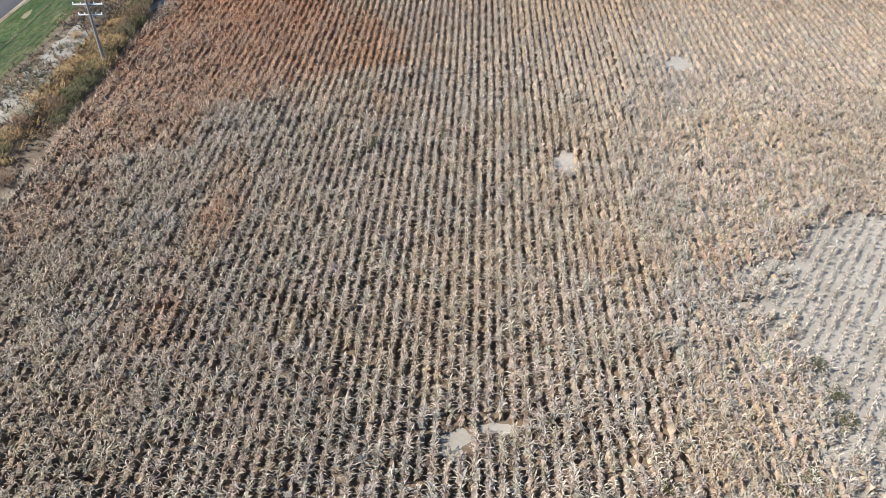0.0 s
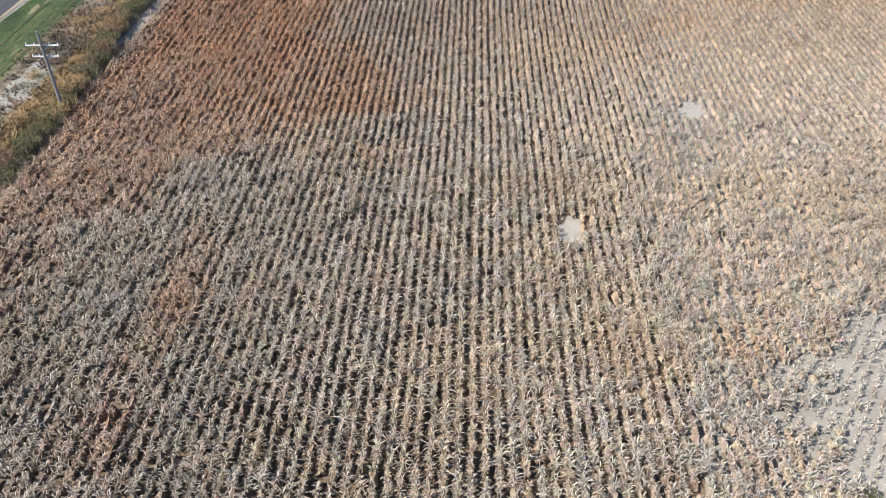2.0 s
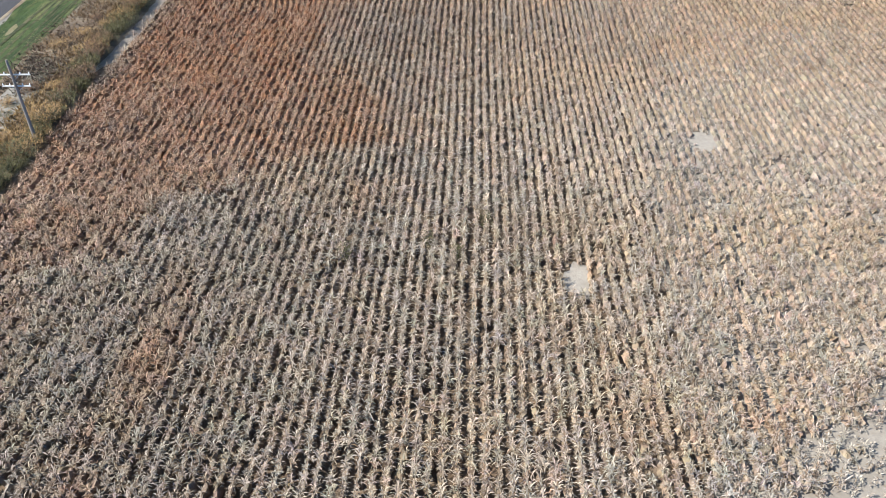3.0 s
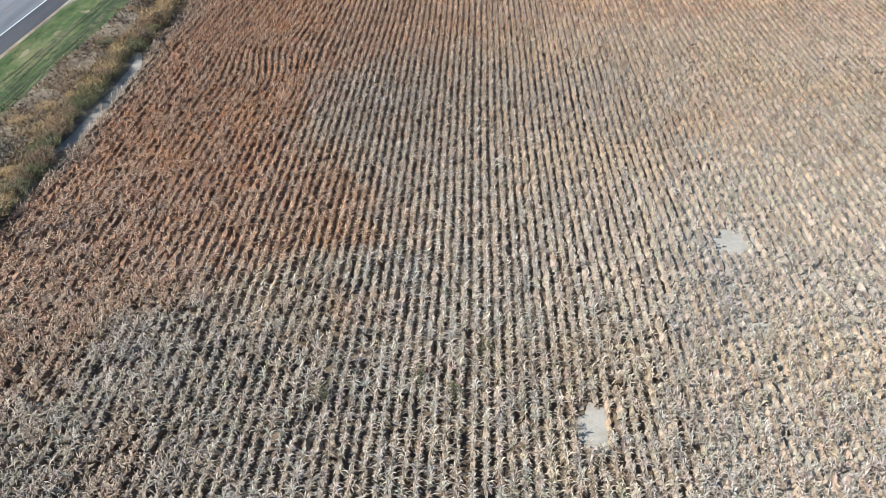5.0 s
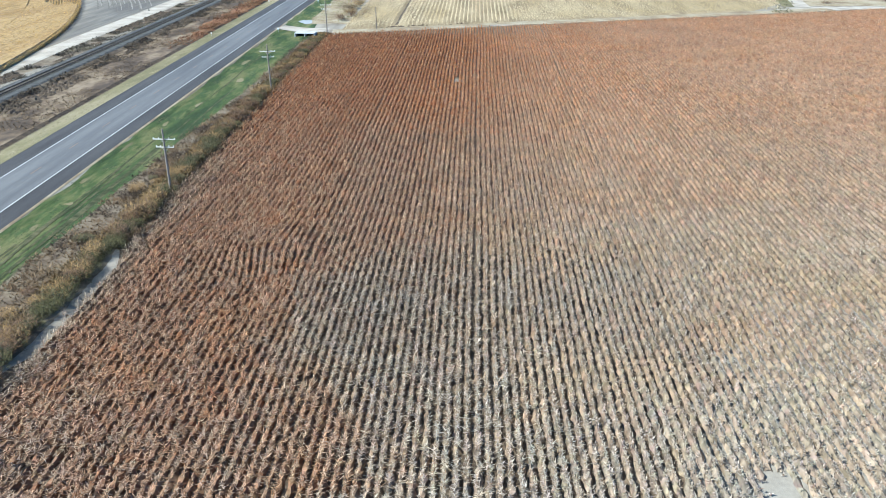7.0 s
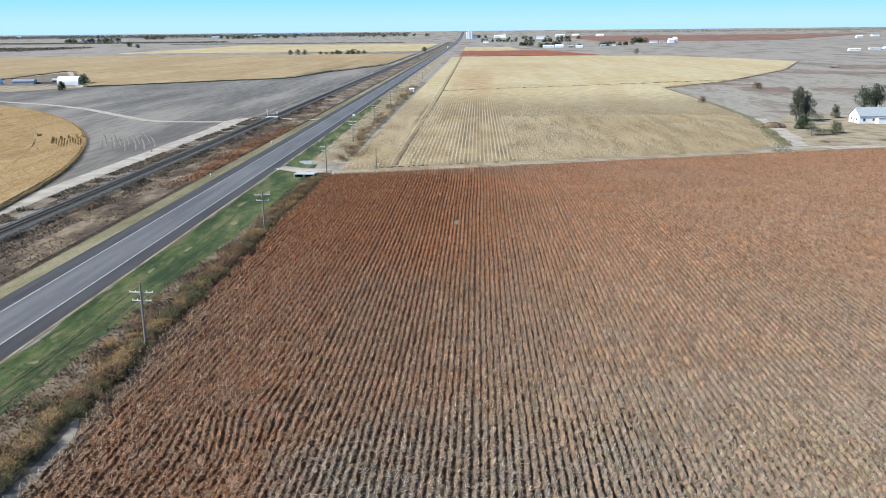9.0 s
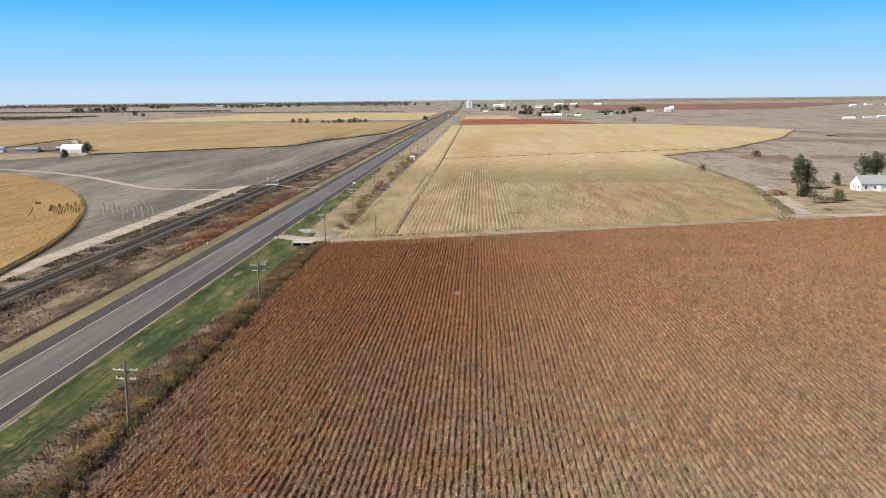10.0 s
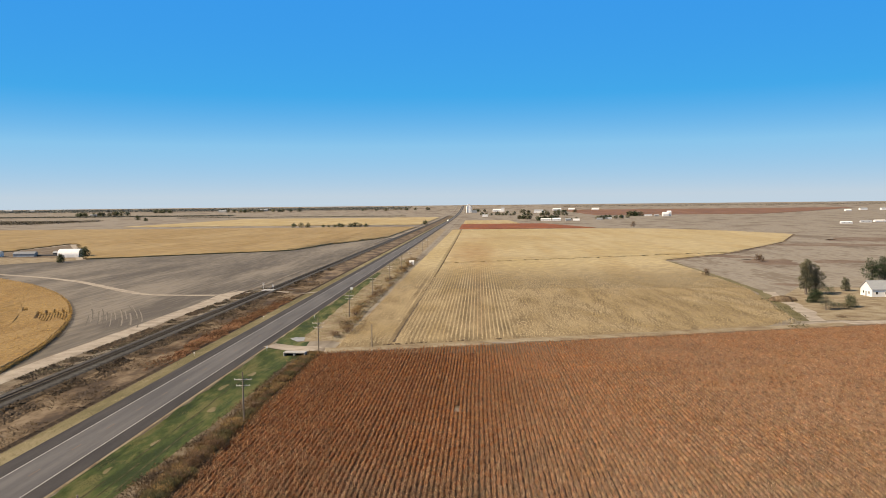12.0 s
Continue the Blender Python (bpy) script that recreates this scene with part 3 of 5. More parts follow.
def patch(name, cx, cy, ra, rb, mat, lift, label, category, seed, n=28):
    """An irregular rounded patch lying on the ground."""
    rng = random.Random(seed)
    bm = bmesh.new()
    ph = [rng.uniform(0, 6.28) for _ in range(3)]
    vs = []
    for k in range(n):
        a = 6.2832 * k / n
        r = 1 + 0.18 * math.sin(2 * a + ph[0]) + 0.14 * math.sin(3 * a + ph[1]) + 0.10 * math.sin(7 * a + ph[2]) + rng.uniform(-0.06, 0.06)
        x, y = cx + ra * r * math.cos(a), cy + rb * r * math.sin(a)
        vs.append(bm.verts.new((x, y, float(land(x, y)) + lift)))
    bm.faces.new(vs)
    bmesh.ops.triangulate(bm, faces=bm.faces[:])
    return tagged(part(name, bm, mat), label, category, kind="structure")


for i, (bx, by, ra, rb) in enumerate(b for b in BARE if b[2] >= 0.7):
    patch("bare_patch", bx, by, ra * 1.35, rb * 1.35, M["sand"], 0.036 + 0.004 * (i % 3), "bare pale sandy patch among the crop rows", "bare soil", i)
strip("sandy_ground", [(-40, 14, 90), (30, 13, 90), (60, 16, 90), (85, 17, 90), (110, 30, 90)], M["sand"], 0.032, label="pale sandy ground under the thinner crop", category="bare soil", across=4, every=3, jag=2.2)
patch("sandy_corner", 25, 34, 7.0, 16, M["sand"], 0.039, "pale sandy ground where the crop stands thin", "bare soil", 77, 60)
strip("sand_bar", [(93, -41.0, -40.4), (97, -40.2, -38.9), (104, -40.2, -39.1), (110, -40.1, -38.7), (116, -40.3, -39.3), (119, -40.9, -40.4)], M["sand"], 0.06, label="bare pale sand along the field edge", category="bare soil", across=3, every=0.6, jag=0.14)


def build_crop():
    def seam(x, y, c):
        """Where one density of planting gives way to the next: an uneven line."""
        return c + 14 * (smooth_noise(x, y, 5, 61) - 0.5) + 8 * (smooth_noise(x, y, 1.3, 62) - 0.5)

    def reach(x, y):
        return (x < np.interp(y, [21, 26, 72, 315], [29, 31, 48, 146])) & (x > -33 - 0.42 * (y - 24)) & (y > 21)

    a = lambda x, y: reach(x, y) & (y < seam(x, y, 72))
    b = lambda x, y: reach(x, y) & (y >= seam(x, y, 72)) & (y < seam(x, y, 120))
    c = lambda x, y: reach(x, y) & (y >= seam(x, y, 120)) & (y < seam(x, y, 178))
    d = lambda x, y: reach(x, y) & (y >= seam(x, y, 178))
    rest = lambda x, y: ~reach(x, y)
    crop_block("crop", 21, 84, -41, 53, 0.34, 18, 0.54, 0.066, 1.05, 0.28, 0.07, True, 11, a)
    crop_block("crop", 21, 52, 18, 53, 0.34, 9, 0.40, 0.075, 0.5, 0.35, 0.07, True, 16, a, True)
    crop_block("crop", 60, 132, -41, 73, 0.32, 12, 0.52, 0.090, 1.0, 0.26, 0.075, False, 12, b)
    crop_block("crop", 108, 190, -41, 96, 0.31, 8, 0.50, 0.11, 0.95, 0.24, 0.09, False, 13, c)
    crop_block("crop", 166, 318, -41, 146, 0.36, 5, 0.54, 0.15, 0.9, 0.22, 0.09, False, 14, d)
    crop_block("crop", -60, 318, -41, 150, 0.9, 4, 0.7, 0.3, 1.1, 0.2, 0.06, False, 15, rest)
    crop_block("crop", 21, 52, 18, 53, 0.6, 5, 0.5, 0.14, 0.5, 0.3, 0.07, False, 17, rest, True)
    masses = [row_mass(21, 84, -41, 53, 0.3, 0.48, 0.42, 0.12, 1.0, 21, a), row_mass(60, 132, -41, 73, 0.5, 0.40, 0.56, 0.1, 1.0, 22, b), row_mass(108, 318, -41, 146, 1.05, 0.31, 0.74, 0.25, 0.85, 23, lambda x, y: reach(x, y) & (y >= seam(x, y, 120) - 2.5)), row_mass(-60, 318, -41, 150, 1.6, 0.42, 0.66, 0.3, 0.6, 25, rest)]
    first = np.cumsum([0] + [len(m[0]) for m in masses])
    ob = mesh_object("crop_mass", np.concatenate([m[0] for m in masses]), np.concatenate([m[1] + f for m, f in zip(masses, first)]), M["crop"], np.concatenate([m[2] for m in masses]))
    tagged(ob, "tangled stalks and older leaves of the ripe crop rows, darkened for shade", "crop", kind="stuff")


build_crop()

# ---- the other fields ----
def canopy(name, gx, gy, mask, height, colours, seed, label, category, rough=0.3, lean=True, stains=()):
    """A standing crop seen from afar: an uneven top over a grid of cells, with upright ragged sides."""
    rng = np.random.RandomState(seed)
    m = np.ones((gx.shape[0] - 1, gx.shape[1] - 1), bool)
    if mask is not None:
        m = mask((gx[:-1, :-1] + gx[1:, 1:]) / 2, (gy[:-1, :-1] + gy[1:, 1:]) / 2)
    base = land(gx, gy)
    top = base + height * (1 + rough * (rng.uniform(-1, 1, gx.shape) * 0.6 + (smooth_noise(gx, gy, 18, seed) - 0.5)))
    # the crop leans down towards its edge
    pad = np.pad(m, 1)
    rim = ~(pad[:-1, :-1] & pad[1:, :-1] & pad[:-1, 1:] & pad[1:, 1:])
    top = np.where(rim & (lean is True), base + (top - base) * 0.55, top)
    if lean is False:
        top[-1, :] = base[-1, :] + 0.3
        top = base + (top - base) * (0.15 + 0.85 * step(430, 580, gy))
    idx = np.arange(gx.size).reshape(gx.shape)
    i, j = np.nonzero(m)
    faces = [np.c_[idx[i, j], idx[i + 1, j], idx[i + 1, j + 1], idx[i, j + 1]]]
    n = gx.size
    pad = np.pad(m, 1)
    for di, dj, a, b in ((-1, 0, (0, 1), (0, 0)), (1, 0, (1, 0), (1, 1)), (0, -1, (0, 0), (1, 0)), (0, 1, (1, 1), (0, 1))):
        e = m & ~pad[1 + di:pad.shape[0] - 1 + di, 1 + dj:pad.shape[1] - 1 + dj]
        i, j = np.nonzero(e)
        p, q = idx[i + a[0], j + a[1]], idx[i + b[0], j + b[1]]
        faces.append(np.c_[p, q, q + n, p + n])
    faces = np.concatenate(faces)
    verts = np.concatenate([np.c_[gx.ravel(), gy.ravel(), top.ravel()], np.c_[gx.ravel(), gy.ravel(), base.ravel()]])
    used, inv = np.unique(faces, return_inverse=True)
    verts, faces = verts[used], inv.reshape(faces.shape)
    a, b, c = (np.array(k) for k in colours)
    f1, f2 = smooth_noise(verts[:, 0], verts[:, 1] * 0.3, 40, seed + 1), smooth_noise(verts[:, 0], verts[:, 1] * 0.05, 6, seed + 2)
    t = a + (b - a) * step(0.25, 0.75, f1)[:, None]
    t = t + (c - t) * (step(0.5, 0.9, f2) * 0.6)[:, None]
    for sx, sy, ra, rb, sc, amount in stains:
        t = t + (np.array(sc) - t) * (amount * np.exp(-((verts[:, 0] - sx) / ra) ** 2 - ((verts[:, 1] - sy) / rb) ** 2) * rng.uniform(0.4, 1.2, len(t)))[:, None]
    if lean is False:
        # thin stand over brown litter where it begins
        t = t + (np.array([0.22, 0.17, 0.103]) - t) * ((1 - step(430, 590, verts[:, 1])) * 0.95)[:, None]
    t = t * rng.uniform(0.82, 1.15, len(t))[:, None]
    return tagged(mesh_object(name, verts, faces, M["crop"], t), label, category, kind="stuff")


def grid(lo, hi, y0, y1, nx, ny, warp=None):
    """Rows from lo(y) to hi(y); warp moves each point."""
    u, v = np.meshgrid(np.linspace(0, 1, nx), np.linspace(y0, y1, ny), indexing="ij")
    x = lo(v) + (hi(v) - lo(v)) * u
    return (x, v) if warp is None else warp(x, v)


def poly_inside(pts):
    p = np.array(pts, float)

    def inside(x, y):
        c = np.zeros(x.shape, bool)
        for (ax, ay), (bx, by) in zip(p, np.roll(p, -1, 0)):
            if ay != by:
                c ^= ((ay > y) != (by > y)) & (x < (bx - ax) * (y - ay) / (by - ay) + ax)
        return c

    return inside


STRAW = [(0.425, 0.335, 0.18), (0.455, 0.37, 0.218), (0.39, 0.288, 0.14)]
TANGOLD = [(0.325, 0.232, 0.115), (0.365, 0.27, 0.143), (0.285, 0.197, 0.09)]
GOLD = [(0.29, 0.188, 0.075), (0.34, 0.228, 0.10), (0.245, 0.146, 0.054)]
def polar(u, v):
    r, a = u, v
    return -547.6 + r * np.cos(a), 147.2 + r * np.sin(a)


canopy("pivot_corn", *grid(lambda v: 240 + 0 * v, lambda v: 428.4 + 0 * v, -0.30, 1.25, 90, 230, polar), None, 1.15, GOLD, 31, "ripe golden corn standing in an irrigation circle", "corn field", lean=None)


def ring_gaps(x, y):
    """Open row gaps near the circle's edge."""
    r, a = np.hypot(x + 547.6, y - 147.2), np.arctan2(y - 147.2, x + 547.6)
    here = (a > 0.425 + 0.012 * np.sin(r)) & (a < 0.478 + 0.010 * np.sin(2.3 * r)) & (r > 434)
    dash = (np.abs(a - 0.505) < 0.012) & (np.abs(r - 430) < 0.6)
    return ~((here & ((r / 0.942) % 1 < 0.5)) | dash)


canopy("pivot_corn", *grid(lambda v: 427.4 + 0 * v, lambda v: 445.3 + 0 * v, -0.30, 1.25, 39, 520, polar), ring_gaps, 1.15, GOLD, 39, "rim rows of the golden corn circle with open gaps", "corn field", 0.1)
yard = poly_inside([(-440, 500), (-339, 615), (-300, 668), (-448, 945), (-458, 945), (-434, 767), (-440, 700)])
lower = lambda x: np.interp(x, [-900, -440, -300, -230, -165, -150, -107], [560, 600, 668, 722, 768, 880, 1049])
canopy("far_corn", *grid(lambda v: -900 + 0 * v, lambda v: -108 + 0 * v, 0, 1, 160, 110, lambda x, v: (x, lower(x) + (1540 - lower(x)) * v)), lambda x, y: ~yard(x, y), 1.7, TANGOLD, 32, "ripe straw-coloured corn field beyond the fallow", "corn field")
right_edge = lambda y: np.interp(y, [278, 327, 373, 426, 519, 604, 617, 684, 864, 1061, 1168, 1312, 1350], [96, 109, 118, 127, 131, 132, 135, 198, 309, 397, 371, 303, 195])
# browner stretches of the bleached corn: x, y, reach across and along, colour, share
RUSTY = ((0, 720, 17, 160, (0.33, 0.19, 0.075), 0.75), (45, 640, 40, 12, (0.33, 0.24, 0.12), 0.5), (2, 460, 4, 60, (0.33, 0.19, 0.08), 0.6), (60, 1000, 40, 90, (0.35, 0.25, 0.12), 0.4), (5, 980, 25, 40, (0.33, 0.2, 0.09), 0.4))
left_edge = lambda y: -38 + 0.004 * (y - 280)
TRACK_Y, TRACK_X = [266, 284, 420, 560, 900, 1350], [-23, -22.8, -21.6, -20.6, -19.5, -19.0]
track = lambda y: np.interp(y, TRACK_Y, TRACK_X)
for k, (y0, y1, ny) in enumerate(((430, 1350, 225),)):
    canopy("dry_corn", *grid(left_edge, lambda v: track(v) - 0.55, y0, y1, 9, ny), None, 0.85, STRAW, 33 + 5 * k, "sun-bleached dry corn beside the tractor track", "corn field", 0.25, False)
    canopy("dry_corn", *grid(lambda v: track(v) + 0.55, lambda v: right_edge(v) - 1, y0, y1, 60, ny), lambda x, y: np.abs(y - 599 - 0.444 * x) > 2.6, 0.85, STRAW, 43 + 5 * k, "sun-bleached dry corn field beyond the headland", "corn field", 0.25, False, RUSTY)
canopy("far_straw", *grid(lambda v: -760 + 0 * v, lambda v: -112 + 0 * v, 1760, 2700, 50, 60), None, 1.8, STRAW, 34, "distant straw-coloured field", "corn field")
RUST = [(0.25, 0.085, 0.038), (0.29, 0.105, 0.048), (0.21, 0.075, 0.038)]
BROWN = [(0.20, 0.105, 0.065), (0.23, 0.125, 0.08), (0.17, 0.095, 0.065)]
canopy("rust_field", *grid(lambda v: -24 + 0 * v, lambda v: 205 - 0.16 * (v - 1400), 1400, 1745, 40, 50), None, 1.2, RUST, 35, "distant rust-red crop field", "crop field")
canopy("rust_hill", *grid(lambda v: 430 + 0 * v, lambda v: 1000 + 0.75 * (v - 2860), 2860, 3980, 50, 40), None, 1.2, BROWN, 36, "rust-brown field on the far rise", "crop field")
canopy("straw_beyond", *grid(lambda v: -22 + 0 * v, lambda v: 100 - 0.02 * (v - 1750), 1750, 2150, 20, 40), None, 1.3, STRAW, 37, "straw field beyond the rust-red one", "corn field")


def dry_rows():
    """The rows nearest the headland, plant by plant."""
    rng = np.random.RandomState(41)
    k = np.arange(-36, 122)
    gap = 0.42
    m = int(330 / gap)
    y = 266 + (np.arange(m)[None, :] + rng.uniform(-0.5, 0.5, (len(k), m))) * gap
    x = (k * 1.28)[:, None] + 0.006 * (y - 280) + rng.normal(0, 0.06, y.shape)
    x, y = x.ravel(), y.ravel()
    y = y + 0.28 * x
    # further over the rows close up and lean together
    x = x + rng.normal(0, 1, len(x)) * 0.38 * step(8, 18, x)
    lane = (np.abs(x - track(y)) < 0.55) | ((np.abs(x - track(y) + 3.4) < 0.4) & (y < 520))
    hurt = np.zeros(len(x))
    for hx, hy, ra, rb in ((13.5, 323, 1.2, 6), (16.5, 332, 1.0, 4), (38, 531, 8, 3), (-26, 432, 3, 3), (-27.5, 475, 4, 4), (80, 346, 6, 2), (-33, 378, 2.5, 5), (-35.5, 310, 1.2, 16), (88, 395, 7, 2), (-14, 500, 2, 6), (-37, 345, 1.2, 20)):
        hurt = np.maximum(hurt, np.exp(-((x - hx) / ra) ** 2 - ((y - hy) / rb) ** 2))
    hurt = step(0.35, 0.8, hurt * rng.uniform(0.6, 1.3, len(x)))
    thin = smooth_noise(x, y, 9, 42) > 0.93
    ok = (y > far_edge(x) + 7.5) & (y < 450 + 160 * rng.uniform(0, 1, len(x))) & (x > -37.5) & (x < right_edge(y) - 2) & ~lane & ~thin & ((x < 12) | (rng.uniform(0, 1, len(x)) < 0.9))
    x, y, hurt = x[ok], y[ok], hurt[ok]
    n = len(x)
    streak = np.maximum(step(0.45, 0.85, smooth_noise(x, y * 0.3, 8, 43)), step(0.5, 0.75, smooth_noise(x + 0.45 * y, y * 0.12, 7, 44)) * step(20, 45, x))
    col = np.array([0.55, 0.45, 0.285]) + (np.array([0.45, 0.345, 0.18]) - np.array([0.55, 0.45, 0.285])) * streak[:, None]
    col = col + (np.array([0.34, 0.19, 0.085]) - col) * (0.55 * np.exp(-((x - 2.5) / 2.6) ** 2) * step(285, 300, y) * rng.uniform(0.2, 1.2, n))[:, None]
    col = col + (np.array([0.15, 0.09, 0.05]) - col) * (0.85 * hurt)[:, None]
    tall = (1.45 - 0.8 * step(9, 16, x)) * (1 - 0.45 * hurt)
    root, az, ln, wd, ri, dr, cc = [], [], [], [], [], [], []
    for j in range(4):
        root.append(np.c_[x, y, BASE + tall * (0.2 + 0.24 * j) + rng.normal(0, 0.08, n)])
        az.append(rng.uniform(0, 6.28, n))
        ln.append(rng.uniform(0.3, 0.6, n))
        wd.append(rng.uniform(0.2, 0.34, n))
        ri.append(rng.normal(0.9, 0.3, n))
        dr.append(rng.normal(-0.7, 0.4, n))
        cc.append(col * rng.uniform(0.75, 1.2, n)[:, None])
    c = np.concatenate
    blades("dry_corn_rows", c(root), c(az), c(ln), c(wd), c(ri), c(dr), c(cc), M["crop"], "bleached dry corn plants in rows along the headland", "corn", True)


dry_rows()


def pivot_leaves():
    """Leaves along the top and the ragged rim of the corn circle."""
    rng = np.random.RandomState(51)
    n = 45000
    a = rng.uniform(-0.12, 0.95, n)
    r = 445.3 - np.abs(rng.normal(0, 1, n)) * 45 * rng.uniform(0, 1, n) ** 0.7 + 0.5
    rim = rng.uniform(0, 1, n) < 0.16
    r = np.where(rim, 445.4 + rng.uniform(-0.3, 0.5, n), r)
    x, y = -547.6 + r * np.cos(a), 147.2 + r * np.sin(a)
    z = BASE + np.where(rim, rng.uniform(0.0, 1.3, n), rng.uniform(0.8, 1.4, n))
    col = np.array([0.40, 0.25, 0.085]) * rng.uniform(0.7, 1.25, n)[:, None]
    blades("pivot_corn_leaves", np.c_[x, y, z], rng.uniform(0, 6.28, n), rng.uniform(0.5, 0.9, n), rng.uniform(0.2, 0.4, n), rng.normal(0.8, 0.3, n), rng.normal(-0.6, 0.4, n), col, M["crop"], "golden corn leaves along the circle's rim", "corn", True)


pivot_leaves()


def sheet(name, pts, mat, lift, label, category):
    bm = bmesh.new()
    bm.faces.new([bm.verts.new((x, y, float(land(x, y)) + lift)) for x, y in pts])
    bmesh.ops.triangulate(bm, faces=bm.faces[:])
    return tagged(part(name, bm, mat), label, category, kind="structure")


def ribbon(name, pts, width, mat, lift, label, category, seed=0, wob=0.25):
    """A lane of even width along a bent line."""
    rng = random.Random(seed)
    fine = []
    for (ax, ay), (bx, by) in zip(pts, pts[1:]):
        n = max(1, int(math.hypot(bx - ax, by - ay) / 6))
        fine += [(ax + (bx - ax) * k / n, ay + (by - ay) * k / n) for k in range(n)]
    fine.append(pts[-1])
    for _ in range(3):
        fine = [fine[0]] + [((p[0] + 2 * q[0] + r[0]) / 4, (p[1] + 2 * q[1] + r[1]) / 4) for p, q, r in zip(fine, fine[1:], fine[2:])] + [fine[-1]]
    verts, faces = [], []
    for k, (x, y) in enumerate(fine):
        p, q = fine[max(0, k - 1)], fine[min(len(fine) - 1, k + 1)]
        d = Vector((q[0] - p[0], q[1] - p[1])).normalized()
        for s in (-1, 1):
            o = s * (width / 2 + rng.uniform(-wob, wob))
            vx, vy = x - d.y * o, y + d.x * o
            verts.append((vx, vy, float(land(vx, vy)) + lift))
    for k in range(len(fine) - 1):
        faces.append((2 * k, 2 * k + 1, 2 * k + 3, 2 * k + 2))
    return tagged(mesh_object(name, verts, faces, mat), label, category, kind="structure")


sheet("field_soil", [(-40.5, 266), (200, 266), (200, 335)], M["soil"], 0.034, "dry soil under the far end of the ripe crop", "field soil")
sheet("corn_litter", [(-38, 274), (92, 310.5), (108, 330), (126, 430), (131, 600), (-37, 600)], M["litter"], 0.055, "pale straw litter under the bleached corn", "field soil")
ribbon("farm_lane", [(-330, 548), (-289, 531), (-246, 506), (-210, 477), (-176, 440), (-150, 413), (-134, 409), (-117, 409), (-108, 408)], 4.5, M["gravel"], 0.07, "pale dirt lane curving across the fallow field", "lane", 1)
ribbon("farm_lane", [(-112, 408), (-104, 416), (-98, 420)], 5.0, M["gravel"], 0.09, "dirt lane climbing to the railway crossing", "lane", 2)
ribbon("crossing_lane", [(-91, 421), (-84, 419), (-77, 417), (-70.6, 414)], 6.0, M["gravel"], 0.08, "dirt lane from the railway crossing to the highway", "lane", 3)
ribbon("headland_track", [(x, far_edge(x) + 3.4) for x in range(-40, 125, 8)], 6.0, M["drybank"], 0.085, "pale dirt track along the headland", "track", 4, 0.6)
ribbon("field_drive", [(-56.6, 276), (-50, 275), (-44, 272), (-38, 270.5)], 6.5, M["gravel"], 0.10, "gravel turn-in from the highway to the fields", "lane", 5, 0.5)
strip("rusty_weeds", [(255, -77, -76.5), (280, -82, -76.8), (330, -83, -76.6), (375, -80, -76.6), (395, -77, -76.6)], M["rustweed"], 0.06, label="rusty red weeds in the ditch by the highway", category="verge", across=3, every=2.5, jag=0.9)
strip("roadside_green", [(285, -56.2, -50.5), (420, -56.2, -52.0), (520, -56.2, -53.5)], M["grassbed"], 0.07, label="green grass beside the highway", category="verge", across=2, every=6, jag=0.5)
sheet("farmyard", [(-440, 615), (-339, 615), (-300, 668), (-446, 940), (-458, 940), (-434, 767), (-440, 700)], M["verge"], 0.05, "bare brown farmyard ground among the corn", "yard")
sheet("yard_apron", [(-440, 618), (-338, 617), (-303, 662), (-318, 690), (-440, 690)], M["drybank"], 0.07, "pale dry grass in front of the farm sheds", "yard")
ribbon("yard_lane", [(-306, 668), (-372, 795), (-446, 930)], 8, M["gravel"], 0.09, "pale lane along the farmyard's edge", "lane", 6)
ribbon("yard_lane", [(-432, 750), (-440, 800), (-450, 925)], 6, M["gravel"], 0.09, "pale lane behind the farm sheds", "lane", 7)
ribbon("house_lane", [(100, 309), (108, 318), (122, 318), (140, 319), (175, 318)], 6.5, M["gravel"], 0.08, "pale gravel drive to the white house", "lane", 8, 0.8)
ribbon("house_lane", [(112, 322), (118, 345), (123, 381), (128, 410)], 7.0, M["gravel"], 0.10, "dirt lane running back past the trees", "lane", 9, 0.9)
sheet("house_yard", [(116, 324), (180, 322), (215, 420), (150, 430), (127, 390)], M["drybank"], 0.05, "dry grass yard round the white house", "yard")
ribbon("ditch_weeds", [(108, 322), (116, 360), (126, 415), (130, 500), (132, 600)], 4.0, M["olive"], 0.12, "dark weedy fence line along the corn", "verge", 10, 0.8)
ribbon("ditch_weeds", [(134, 612), (196, 680), (306, 860), (395, 1060)], 6.0, M["redbank"], 0.12, "dark weedy line round the bleached corn", "verge", 11, 1.2)
sheet("grey_strip", [(-225, 1560), (-106, 1400), (-106, 1740), (-330, 1740)], M["fallow"], 0.3, "distant grey fallow strip", "field")
# a dark ribbon paints in the deep shadow along the track
ribbon("tractor_track", list(zip(TRACK_X[1:], TRACK_Y[1:])), 0.8, M["brush"], 0.09, "tractor track through the bleached corn, painted dark for its shade", "track", 12, 0.2)
# wheel ruts curving round the corn circle
for i in range(22):
    rr = 451.5 + 0.85 * i + 0.3 * math.sin(2.1 * i)
    a0 = 0.36 + 0.018 * ((i * 5) % 4) + (0.03 if i < 6 else 0)
    ribbon("wheel_rut", [(-547.6 + rr * math.cos(a), 147.2 + rr * math.sin(a)) for a in [a0 + 0.012 * k for k in range(0, 6 + (i * 3) % 5)]], 0.32 + 0.1 * (i % 3), M["rutlight"] if i % 2 else M["rutdark"], 0.03 + 0.004 * (i % 7), "faint wheel ruts curving round the corn circle", "rut", 20 + i, 0.14)


